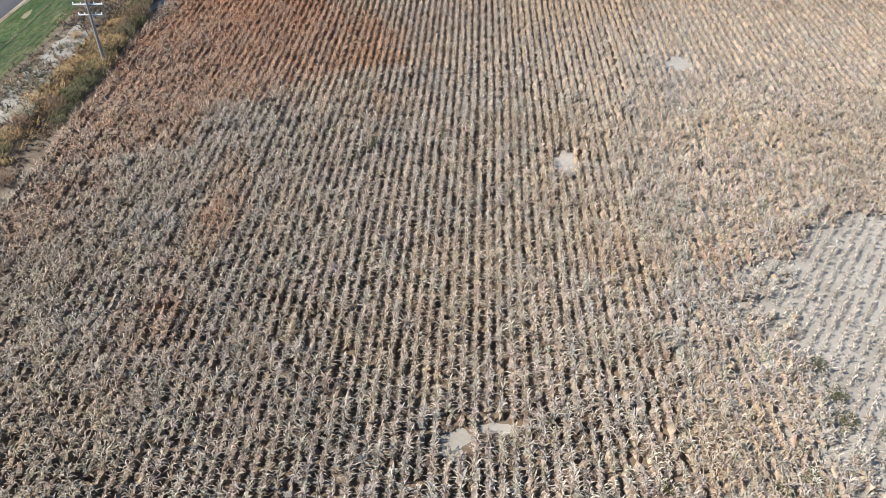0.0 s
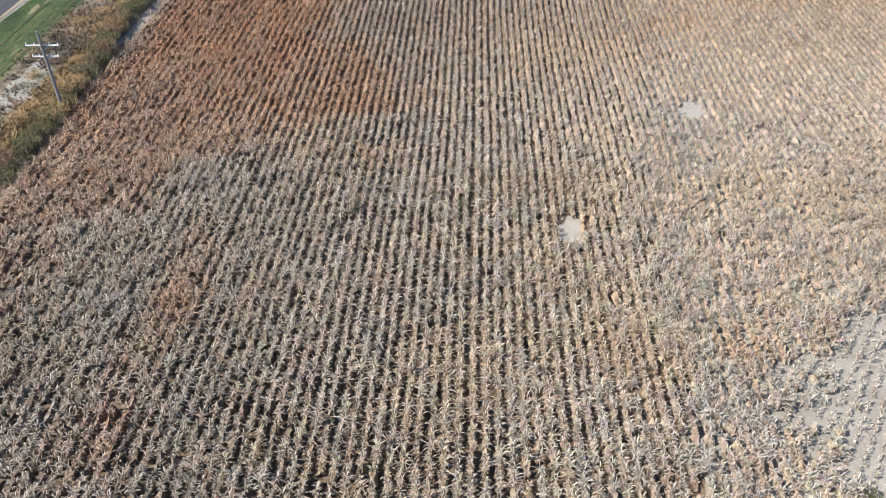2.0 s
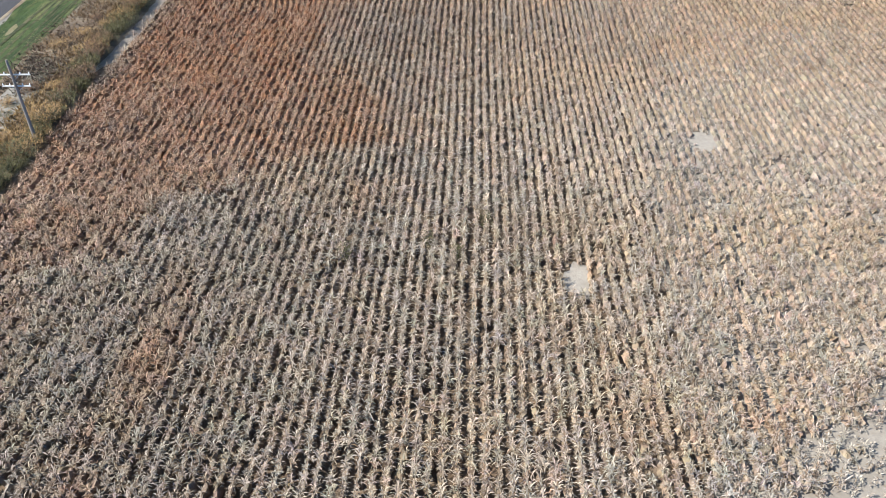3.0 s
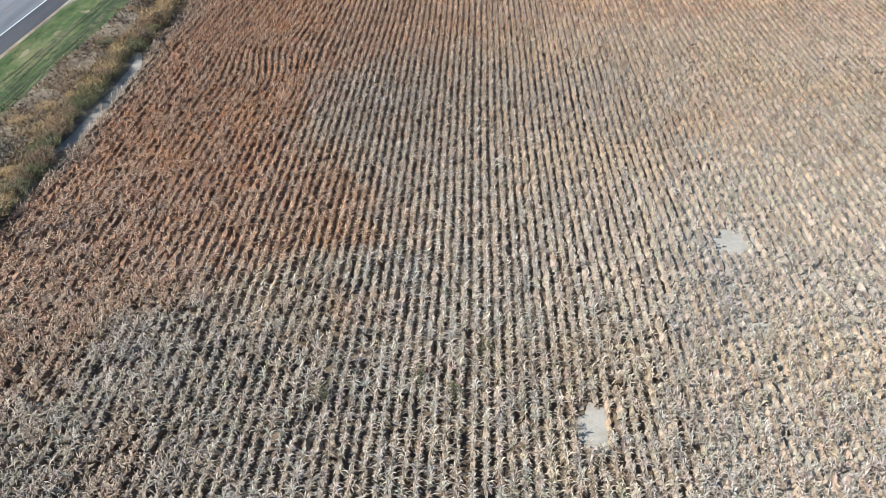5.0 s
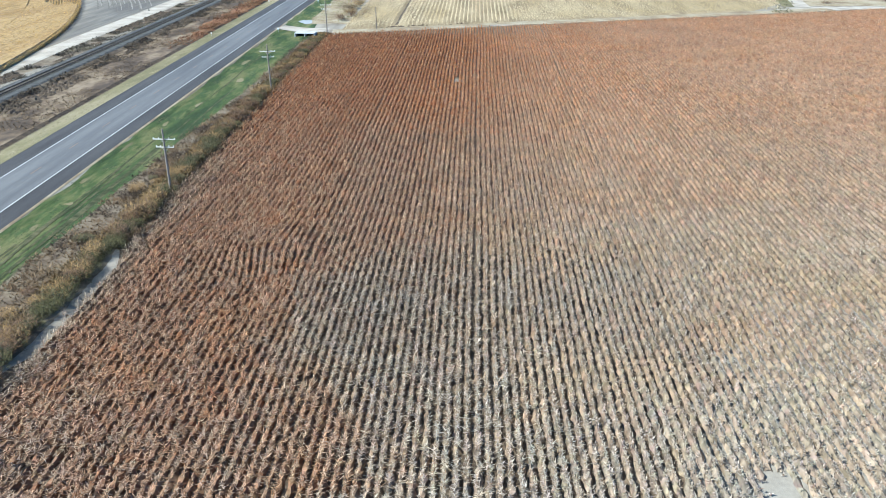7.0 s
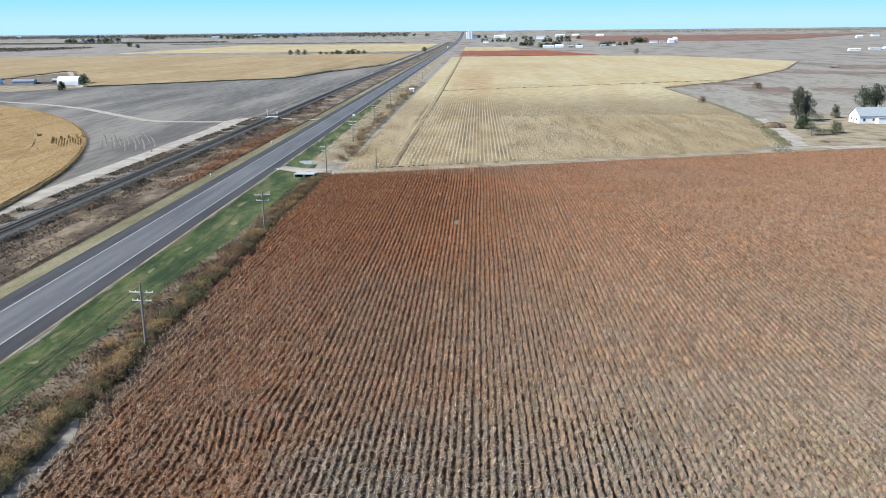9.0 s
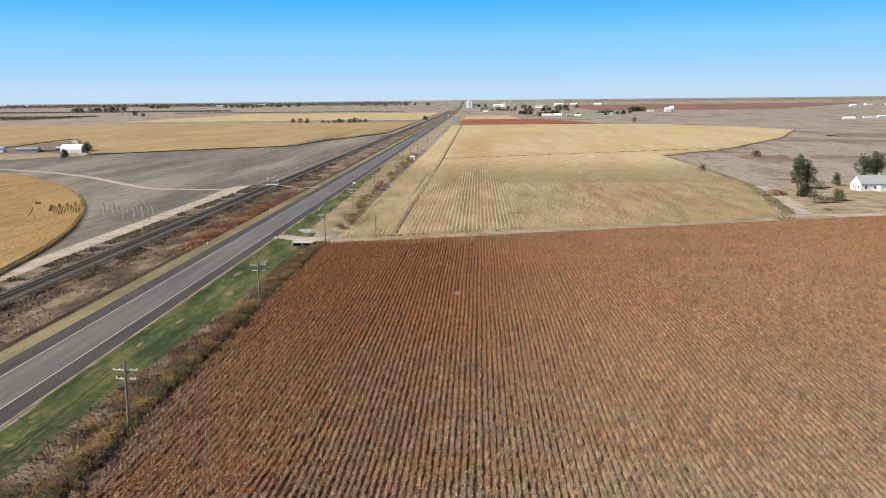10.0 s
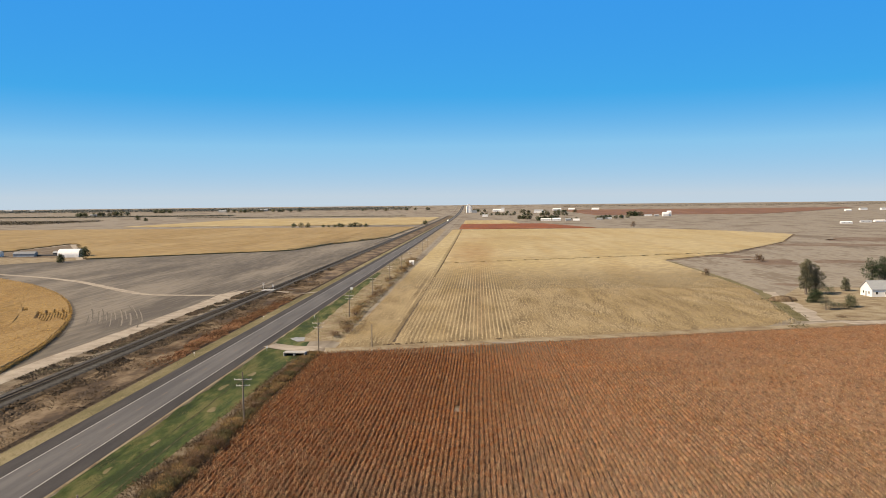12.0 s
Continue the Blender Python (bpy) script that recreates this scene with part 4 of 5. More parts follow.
# ---- road furniture ----
def centre_dashes():
    bm = bmesh.new()
    box(bm, -0.07, 0.07, -1.6, 1.6, 0, 0.004)
    first = tagged(part("centre_dash", bm, M["lineyellow"]), "worn yellow dash on the highway's centre line", "road marking", "centre line dashes")
    first.matrix_basis = pose(-63.4, 84, 0.088)
    for k in range(1, 60):
        copy_thing(first, pose(-63.4, 84 + 12.2 * k, 0.088))


centre_dashes()


def utility_pole(x, y, h, lean, turn, arms=2):
    z = float(land(x, y))
    top = empty("utility_pole", pose(x, y, z, lean, -lean * 0.5, turn))
    tagged(top, "weathered wooden utility pole with two pale crossarms" if arms == 2 else "bare weathered wooden pole by the headland", "utility pole", "poles along the highway" if arms == 2 else "")
    bm = bmesh.new()
    rod(bm, (0, 0, -0.3), (0, 0, h * 0.5), 0.17, 0.145, 10)
    rod(bm, (0, 0, h * 0.5), (0, 0, h), 0.145, 0.11, 10)
    part("shaft", bm, M["poleWood"], top)
    for i, (zz, half) in enumerate(((h - 1.45, 1.55), (h - 2.55, 1.25))[:arms]):
        bm = bmesh.new()
        box(bm, -half, half, 0.10, 0.20, zz - 0.06, zz + 0.06, 0.012)
        arm = part("crossarm", bm, M["armWood"], top, "bleached grey crossarm")
        bm = bmesh.new()
        rod(bm, (-0.55, 0.19, zz - 0.05), (0, 0.12, zz - 0.55), 0.02, 0.02, 5)
        rod(bm, (0.55, 0.19, zz - 0.05), (0, 0.12, zz - 0.55), 0.02, 0.02, 5)
        part("brace", bm, M["metal"], arm)
        for s in (-0.95, -0.45, 0.45, 0.95):
            bm = bmesh.new()
            px = s * half
            rod(bm, (px, 0.15, zz + 0.06), (px, 0.15, zz + 0.14), 0.018, 0.018, 6)
            rod(bm, (px, 0.15, zz + 0.12), (px, 0.15, zz + 0.18), 0.06, 0.045, 8)
            rod(bm, (px, 0.15, zz + 0.18), (px, 0.15, zz + 0.25), 0.045, 0.03, 8)
            part("insulator", bm, M["porcelain"], arm, "white porcelain insulator")


for x, y, h, lean, turn in ((-39.9, 78.3, 8.4, 0.5, 2), (-41.3, 138.6, 8.7, -0.8, -3), (-41.2, 198.5, 9.2, 0.6, 4), (-41.0, 266.8, 9.3, 0.3, 1), (-43.5, 335, 9.0, -0.5, 0), (-43.5, 400, 9.1, 0.4, 3),
                            (-43.5, 470, 9.0, 0.2, -2), (-43.2, 536, 9.0, -0.3, 2), (-43.5, 603, 9.0, 0.3, 0), (-43.5, 670, 9.0, 0.0, 1), (-43.5, 738, 9.0, 0.0, 0), (-43.5, 806, 9.0, 0.0, 0)):
    utility_pole(x, y, h, lean, turn)
utility_pole(-28.0, 276.5, 6.4, 0.4, 0, 0)


def post_sign(x, y, h, w, sh, label, mat):
    z = float(land(x, y))
    top = tagged(empty("road_sign", pose(x, y, z, 0, 0, 4)), label, "sign")
    bm = bmesh.new()
    box(bm, -0.03, 0.03, -0.03, 0.03, -0.2, h, 0.005)
    part("post", bm, M["metal"], top)
    bm = bmesh.new()
    box(bm, -w / 2, w / 2, -0.05, -0.032, h - sh, h, 0.004)
    part("panel", bm, mat, top)


post_sign(-54.5, 412, 2.6, 1.2, 1.0, "white sign panel on a metal post by the highway", M["whitemetal"])
post_sign(-55.2, 268, 1.3, 0.5, 0.45, "small white marker on a post by the turn-in", M["whitemetal"])
post_sign(-54.8, 330, 1.2, 0.3, 0.4, "small white delineator beside the highway", M["whitemetal"])
post_sign(-72.5, 330, 1.2, 0.3, 0.4, "small white delineator beside the highway", M["whitemetal"])
post_sign(-72.8, 262, 1.2, 0.3, 0.4, "small white delineator beside the highway", M["whitemetal"])


def culvert():
    top = tagged(empty("culvert", pose(-46.6, 263.5, -0.75, 0, 0, -4)), "concrete box culvert with a dark opening under the turn-in", "culvert")
    bm = bmesh.new()
    box(bm, -2.9, 2.9, -1.0, 1.6, 0.85, 1.1, 0.04)
    part("deck", bm, M["concrete"], top)
    for x in (-2.75, 0, 2.75):
        bm = bmesh.new()
        box(bm, x - 0.14, x + 0.14, -0.9, 1.5, -0.2, 0.85, 0.02)
        part("pier", bm, M["concrete"], top)
    # near-black sheet: the shade inside the opening is put into its colour
    bm = bmesh.new()
    box(bm, -2.6, 2.6, 0.9, 1.0, -0.2, 0.85)
    part("shade_sheet", bm, M["dark"], top, "near-black sheet painted as the shaded hollow behind the piers")


culvert()
for i, (px, py, ra, rb) in enumerate(((-54.6, 118, 0.35, 1.5), (-53.6, 125, 0.4, 0.9), (-53.1, 133.2, 0.5, 0.6), (-54.9, 142, 0.3, 1.6), (-54.2, 104, 0.35, 1.8), (-55.2, 158, 0.3, 2.2), (-53.9, 172, 0.4, 1.4), (-54.8, 92, 0.3, 1.6), (-52.4, 186, 0.5, 1.6), (-50.2, 208, 0.7, 2.2), (-53.8, 226, 0.6, 2.6), (-51.4, 240, 0.8, 2.0))):
    patch("dry_patch", px, py, ra, rb, M["olive"], 0.05 + 0.004 * (i % 3), "small dry straw-coloured patch in the grass", "dry grass", 340 + i, 16)
# mower and wheel lines along the verge
for i, (mx, m0, m1) in enumerate(((-52.6, 62, 168), (-51.5, 58, 150), (-50.7, 60, 176), (-49.9, 66, 140), (-52.0, 178, 236), (-49.3, 150, 200), (-53.5, 76, 120), (-50.3, 84, 160), (-52.2, 108, 150))):
    ribbon("mower_line", [(mx + 0.25 * math.sin(k * 0.7 + i), m0 + (m1 - m0) * k / 12) for k in range(13)], 0.3, M["mowline"], 0.05 + 0.004 * i, "dark flattened line in the mown grass", "track", 40 + i, 0.1)
patch("gravel_pad", -51.2, 288.5, 2.3, 3.2, M["pad"], 0.16, "grey washed-out patch of gravel beside the turn-in", "gravel patch", 5)


# ---- railway ----
RAIL_X = -94.5


def railway():
    y0, y1 = -200, 3000
    strip("ballast", [(y0, -97.9, -91.1), (y1, -97.9, -91.1)], M["ballast"], 0.035, label="grey stone ballast of the single-track railway", category="railway", across=6)
    for s in (-0.72, 0.72):
        bm = bmesh.new()
        for a, b, c, d in ((-0.07, 0.07, 0.16, 0.19), (-0.012, 0.012, 0.19, 0.30), (-0.036, 0.036, 0.30, 0.34)):
            box(bm, RAIL_X + s + a, RAIL_X + s + b, y0, 1700, c, d)
        tagged(part("rail", bm, M["rail"]), "dark rusty steel rail on wooden ties", "rail", "rails of the track", "structure")
    bm = bmesh.new()
    box(bm, -1.3, 1.3, -0.115, 0.115, 0, 0.16, 0.015)
    base = tagged(part("railway_tie", bm, M["tie"]), "dark creosoted wooden tie in the ballast", "railway tie", "ties of the track")
    base.matrix_basis = pose(RAIL_X, 190, 0.03)
    for k in range(1, 300):
        copy_thing(base, pose(RAIL_X + random.uniform(-0.04, 0.04), 190 + 0.55 * k, 0.03, 0, 0, random.uniform(-1, 1)))
    ys = [120 + 0.55 * k for k in range(127)] + [355.2 + 0.55 * k for k in range(500)]
    verts, faces = [], []
    for y in ys:
        n = len(verts)
        for z in (0.0, 0.19):
            verts += [(RAIL_X - 1.3, y - 0.11, z), (RAIL_X + 1.3, y - 0.11, z), (RAIL_X + 1.3, y + 0.11, z), (RAIL_X - 1.3, y + 0.11, z)]
        faces += [(n + 4, n + 5, n + 6, n + 7), (n, n + 1, n + 5, n + 4), (n + 1, n + 2, n + 6, n + 5), (n + 2, n + 3, n + 7, n + 6), (n + 3, n, n + 4, n + 7)]
    tagged(mesh_object("railway_ties", verts, faces, M["tie"]), "long run of dark wooden ties", "railway ties", kind="stuff")
    top = tagged(empty("rail_crossing", pose(RAIL_X, 421, 0.03)), "pale concrete panels of a farm rail crossing", "rail crossing")
    for a, b in ((-2.6, -0.85), (-0.6, 0.6), (0.85, 2.6)):
        for c in (-3, 0):
            bm = bmesh.new()
            box(bm, a, b, c + 0.02, c + 2.98, 0.0, 0.31, 0.02)
            part("panel", bm, M["concrete"], top)
    for x, y in ((-91.0, 416.0), (-98.2, 426.5)):
        t = tagged(empty("crossing_post", pose(x, y, float(land(x, y)))), "white crossbuck post at the rail crossing", "sign", "crossbucks")
        bm = bmesh.new()
        box(bm, -0.06, 0.06, -0.06, 0.06, -0.2, 3.4, 0.01)
        part("post", bm, M["armWood"], t)
        for ang in (45, -45):
            bm = bmesh.new()
            box(bm, -0.6, 0.6, -0.09, -0.065, -0.1, 0.1, 0.004)
            bmesh.ops.transform(bm, matrix=pose(0, 0, 3.0, 0, ang, 0), verts=bm.verts)
            part("blade", bm, M["whitemetal"], t)


railway()

for i, (px, py, ra, rb) in enumerate(((-46.5, 66, 0.8, 2.2), (-47.5, 74, 0.5, 1.4), (-45.6, 83, 0.5, 1.1), (-46.8, 92, 0.4, 1.2), (-46.0, 172, 0.4, 1.0), (-47.3, 58, 0.7, 1.6), (-48.2, 68, 0.5, 1.5))):
    patch("bare_bank", px, py, ra, rb, M["sand"], 0.07 + 0.004 * (i % 3), "bare pale ground on the weedy bank", "bare soil", 300 + i)

# ---- vegetation ----
def leaf_cloud(rng, lobes, count, size, colours, thin=1.0):
    """Leaf blades for a crown or a bush: spread through uneven lobes, thicker towards the outside."""
    out = []
    w = np.array([l[3] * l[4] for l in lobes])
    pick = rng.choice(len(lobes), count, p=w / w.sum())
    L = np.array(lobes)[pick]
    d = rng.normal(0, 1, (count, 3))
    d /= np.linalg.norm(d, axis=1)[:, None]
    r = rng.uniform(0.55, 1.05, count) * (1 + 0.18 * np.sin(d[:, 0] * 7 + L[:, 0] * 3) * np.cos(d[:, 2] * 6))
    root = L[:, :3] + d * r[:, None] * L[:, [3, 3, 4]]
    root[:, 2] = np.maximum(root[:, 2], 0.03)
    c0, c1 = np.array(colours[0]), np.array(colours[1])
    col = c0 + (c1 - c0) * rng.uniform(0, 1, count)[:, None]
    col = col * rng.uniform(0.7, 1.25, count)[:, None]
    az = np.arctan2(d[:, 1], d[:, 0]) + rng.normal(0, 0.8, count)
    return root, az, size * rng.uniform(0.6, 1.4, count), size * rng.uniform(0.35, 0.7, count) * thin, rng.normal(0.5 if thin == 1.0 else 1.0, 0.6 if thin == 1.0 else 0.35, count), rng.normal(-0.2, 0.7, count), col


def child(ob, name, parent):
    ob.name = name
    ob.parent = parent
    for key in ("label", "category", "kind"):
        if key in ob:
            del ob[key]
    return ob


def tree(name, x, y, h, spread, label, category, colours, seed, lobes=7, leaves=900, bare=0.25, size=0.5, group=""):
    rng = np.random.RandomState(seed)
    top = tagged(empty(name, pose(x, y, float(land(x, y)) - 0.05, 0, 0, seed * 37 % 360)), label, category, group)
    bm = bmesh.new()
    r = 0.035 * h
    rod(bm, (0, 0, -0.2), (0.02 * h, 0, h * 0.32), r, r * 0.72, 9)
    rod(bm, (0.02 * h, 0, h * 0.31), (0, 0.02 * h, h * 0.75), r * 0.72, r * 0.25, 7)
    L = []
    for k in range(lobes):
        a = k * 2.4 + rng.uniform(-0.4, 0.4)
        f = (k + 0.5) / lobes
        zz = h * (bare + (0.90 - bare) * f)
        rad = spread * 0.5 * (1.0 - 0.75 * abs(f - 0.35)) * rng.uniform(0.5, 0.75)
        off = spread * 0.5 * 0.6 * (1 - 0.6 * f)
        cx, cy = off * math.cos(a), off * math.sin(a)
        L.append((cx, cy, zz, rad, rad * rng.uniform(0.8, 1.1)))
        rod(bm, (0, 0, h * (bare * 0.7 + 0.3 * f)), (cx * 0.9, cy * 0.9, zz), r * 0.32, r * 0.08, 5)
    part("trunk", bm, M["bark"], top)
    ob = blades("crown", *leaf_cloud(rng, L, int(leaves * (2.2 if h > 12 or h < 9 else 1.4)), size * 1.25, colours), M["leaf"], "", "")
    child(ob, "crown", top)
    return top


def bush(name, x, y, r, h, label, category, colours, seed, leaves=260, size=0.28, group="", thin=1.0):
    rng = np.random.RandomState(seed)
    lobes = [(r * 0.55 * math.cos(a), r * 0.55 * math.sin(a), h * (0.35 + 0.25 * rng.rand()), r * rng.uniform(0.4, 0.62), h * rng.uniform(0.35, 0.5)) for a in (0.3, 1.7, 3.2, 4.6, 5.6)]
    top = tagged(empty(name, pose(x, y, float(land(x, y)) + 0.02)), label, category, group)
    bm = bmesh.new()
    for k in range(5):
        a = k * 1.26
        rod(bm, (0, 0, -0.05), (r * 0.5 * math.cos(a), r * 0.5 * math.sin(a), h * 0.7), 0.025, 0.008, 4)
    part("stems", bm, M["bark"], top)
    ob = blades("foliage", *leaf_cloud(rng, lobes, leaves, size, colours, thin), M["leaf"], "", "", True)
    child(ob, "foliage", top)
    return top


OLIVE, OCHRE, UMBER, PALE, SAGE = ((0.042, 0.042, 0.014), (0.115, 0.098, 0.036)), ((0.21, 0.125, 0.05), (0.32, 0.205, 0.085)), ((0.105, 0.06, 0.035), (0.19, 0.11, 0.055)), ((0.26, 0.205, 0.13), (0.33, 0.27, 0.185)), ((0.09, 0.105, 0.055), (0.15, 0.155, 0.09))


def roadside_bushes():
    kinds = []
    names = ("olive", "ochre", "brown", "pale straw", "ochre")
    for i, c in enumerate((OLIVE, OCHRE, UMBER, PALE, OCHRE)):
        kinds.append(bush("roadside_bush", -42.5 - 0.3 * i, 60 + 2.3 * i, 1.15, 1.25 + 0.12 * i, f"rounded {names[i]} weed bush on the bank beside the crop", "bush", c, 60 + i, 560, 0.40, "bushes along the field edge", 0.28))
    rng = random.Random(4)
    y = 74.0
    while y < 262:
        k = rng.choices(range(5), (9, 2, 4, 0, 2))[0]
        s = rng.uniform(0.8, 1.45) * (0.9 if 92 < y < 119 else 0.7 if y > 195 else 1)
        x = float(np.interp(y, EDGE_Y, EDGE_X)) - 1.2 + rng.uniform(-0.35, 0.35) - (0.9 if 92 < y < 119 else 0)
        ob = copy_thing(kinds[k], pose(x, y, float(land(x, y)) + 0.02, 0, 0, rng.uniform(0, 360)))
        ob.scale = (s, s * rng.uniform(1.0, 1.5), s * rng.uniform(0.7, 1.1))
        if rng.random() < 0.34:
            k = rng.choices(range(5), (3, 3, 5, 1, 3))[0]
            s = rng.uniform(0.5, 1.0)
            x = rng.uniform(-47.0 if y < 150 else -44.6, -42.6)
            ob = copy_thing(kinds[k], pose(x, y + rng.uniform(-1, 1), float(land(x, y)) + 0.02, 0, 0, rng.uniform(0, 360)))
            ob.scale = (s, s * 1.2, s * 0.6)
        y += rng.uniform(0.9, 1.6)
    # a close dark line of olive clumps where the bank meets the crop
    y = 66.0
    while y < 132:
        x = float(np.interp(y, [66, 90, 97, 118, 132], [-40.0, -40.4, -41.3, -41.4, -41.2])) + rng.uniform(-0.3, 0.3)
        ob = copy_thing(kinds[0], pose(x, y, float(land(x, y)) + 0.02, 0, 0, rng.uniform(0, 360)))
        s = rng.uniform(0.7, 1.15)
        ob.scale = (s, s * rng.uniform(1.1, 1.5), s * rng.uniform(0.8, 1.15))
        y += rng.uniform(1.1, 2.4)
    for y in (44, 48, 52, 55, 68, 71):
        x = -40.4 + rng.uniform(-0.5, 0.5)
        copy_thing(kinds[rng.randrange(3)], pose(x, y, float(land(x, y)) + 0.02, 0, 0, rng.uniform(0, 360)))
    # beyond the turn-in, along the bleached corn
    y = 292.0
    while y < 640:
        k = rng.choices(range(5), (1, 3, 5, 2, 3))[0]
        x = rng.uniform(-43.5, -38.5) - 0.006 * (y - 290)
        s = rng.uniform(1.0, 2.2)
        ob = copy_thing(kinds[k], pose(x, y, float(land(x, y)) + 0.05, 0, 0, rng.uniform(0, 360)))
        ob.scale = (s, s, s * 0.8)
        y += rng.uniform(2.2, 7)


roadside_bushes()


def tufts(name, n, x0, x1, y0, y1, length, width, colours, seed, label, category, dens=None, lift=0.03, stand=0.95):
    """Tufts of grass or weeds, a few blades each."""
    rng = np.random.RandomState(seed)
    x, y = rng.uniform(x0, x1, n), y0 + (y1 - y0) * rng.uniform(0, 1, n)
    if dens is not None:
        ok = rng.uniform(0, 1, n) < dens(x, y)
        x, y = x[ok], y[ok]
    n = len(x)
    f = smooth_noise(x, y, 3.5, seed + 1) * 0.6 + smooth_noise(x, y * 0.5, 1.2, seed + 2) * 0.4
    c0, c1, c2 = (np.array(c) for c in colours)
    col = c0 + (c1 - c0) * step(0.3, 0.6, f)[:, None]
    col = col + (c2 - col) * step(0.6, 0.8, f)[:, None]
    z = land(x, y) + lift
    root, az, ln, wd, ri, dr, cc = [], [], [], [], [], [], []
    for j in range(3):
        root.append(np.c_[x, y, z])
        az.append(rng.uniform(0, 6.28, n))
        ln.append(length * rng.uniform(0.5, 1.4, n))
        wd.append(width * rng.uniform(0.6, 1.3, n))
        ri.append(rng.normal(stand, 0.25, n))
        dr.append(rng.normal(0.1, 0.4, n))
        cc.append(col * rng.uniform(0.75, 1.25, n)[:, None])
    c = np.concatenate
    return blades(name, c(root), c(az), c(ln), c(wd), c(ri), c(dr), c(cc), M["leaf"], label, category, True)


tufts("grass", 34000, -56.0, -45.5, 60, 275, 0.13, 0.14, ((0.028, 0.046, 0.011), (0.064, 0.090, 0.022), (0.155, 0.14, 0.062)), 71, "green grass on the highway verge", "grass", lambda x, y: (x < -48.6 + 1.0 * step(95, 150, y) + 2.2 * step(150, 200, y)) * 1.0, stand=0.3)
tufts("bank_weeds", 46000, -52.0, -39.6, 55, 268, 0.46, 0.17, ((0.062, 0.040, 0.024), (0.135, 0.084, 0.042), (0.20, 0.138, 0.075)), 72, "dry tan and rusty brown weeds on the bank", "weeds", lambda x, y: step(-51, -48, x - 1.2 * step(95, 150, y) - 2.4 * step(150, 200, y)) * (0.35 + 0.65 * step(0.3, 0.6, smooth_noise(x, y, 5, 90))) * (1 - 0.55 * step(-43.4, -44.6, x) * (1 - step(84, 94, y))) * (1 - ((x > -41.2) & (y > 91) & (y < 119))))
tufts("golden_weeds", 12000, -44.6, -40.8, 58, 268, 0.75, 0.16, ((0.11, 0.07, 0.026), (0.19, 0.118, 0.044), (0.27, 0.18, 0.075)), 79, "tall golden feathery weeds beside the crop", "weeds", lambda x, y: 0.4 + 0.6 * step(0.35, 0.6, smooth_noise(x, y, 4, 95)) - ((x > -42.0) & (y > 91) & (y < 119)))
tufts("ditch_weeds", 14000, -91, -76.8, 120, 480, 0.45, 0.20, ((0.085, 0.056, 0.032), (0.155, 0.102, 0.056), (0.225, 0.17, 0.11)), 73, "brown and rusty weeds between ditch and railway", "weeds", lambda x, y: step(0.35, 0.65, smooth_noise(x, y * 0.6, 6, 97)))
tufts("verge_grass", 14000, -76.2, -70.8, 120, 520, 0.16, 0.2, ((0.14, 0.125, 0.062), (0.20, 0.175, 0.095), (0.30, 0.255, 0.165)), 74, "yellowing grass along the highway's far edge", "grass", stand=0.35)
tufts("rail_weeds_tall", 12000, -105.2, -98.6, 150, 440, 0.55, 0.30, ((0.055, 0.044, 0.033), (0.095, 0.078, 0.052), (0.21, 0.175, 0.12)), 75, "dark scrubby weeds beside the railway", "weeds", lambda x, y: step(0.35, 0.6, smooth_noise(x, y, 4, 91)))
tufts("rail_bank_weeds", 11000, -91.2, -87.0, 130, 560, 0.6, 0.26, ((0.04, 0.03, 0.023), (0.07, 0.052, 0.035), (0.14, 0.10, 0.06)), 76, "dark weeds at the foot of the ballast", "weeds", lambda x, y: step(0.4, 0.6, smooth_noise(x, y, 5, 92)))
tufts("far_verge_grass", 9000, -55.8, -39, 288, 640, 0.24, 0.3, ((0.12, 0.13, 0.045), (0.27, 0.22, 0.10), (0.42, 0.34, 0.19)), 77, "green and dry grass beside the highway", "grass")
tufts("field_edge_weeds", 4200, 98, 135, 300, 385, 0.5, 0.3, ((0.055, 0.06, 0.025), (0.10, 0.095, 0.04), (0.22, 0.18, 0.09)), 78, "weeds at the corner of the corn field", "weeds", lambda x, y: step(0.3, 0.5, smooth_noise(x, y, 5, 93)) * (np.abs(x - np.interp(y, [300, 322, 360, 385], [97, 107.5, 116, 119.5])) < 3.6))
for i, (wx, wy, wr) in enumerate(((22.4, 33.6, 0.7), (22.2, 31.6, 0.8), (17.2, 26.6, 0.7), (22.0, 36.0, 0.6), (19.0, 27.5, 0.6), (-9.2, 62.0, 0.6), (1.5, 66.8, 0.7), (-0.8, 62.5, 0.6), (-3.0, 63.8, 0.6), (24.5, 30.5, 0.7), (11.0, 26.5, 0.5))):
    bush("weed_clump", wx, wy, wr, 0.9 if wx > 10 else 1.6, "low olive-green weed clump among the crop", "weed", OLIVE, 200 + i, 160, 0.2, "weed clumps in the crop")

# the farmstead beside the white house
GREYGREEN, DARKGREEN = ((0.13, 0.13, 0.08), (0.24, 0.23, 0.15)), ((0.035, 0.055, 0.025), (0.07, 0.10, 0.045))
tree("yard_tree", 140.5, 399, 16.5, 6.5, "tall grey-green cottonwood with several tops in the yard", "tree", GREYGREEN, 81, 11, 1900, 0.18, 0.55)
tree("yard_tree", 145.5, 401, 14.0, 7.0, "broad grey-green cottonwood beside the taller one", "tree", GREYGREEN, 82, 9, 1400, 0.15, 0.55)
tree("cedar", 133, 372, 5.2, 6.4, "dense dark green cedar at the lane", "tree", DARKGREEN, 83, 9, 1500, 0.08, 0.4)
tree("bare_tree", 127.6, 350, 5.8, 5.5, "thin half-bare tree with pale limbs", "tree", GREYGREEN, 84, 8, 260, 0.3, 0.4)
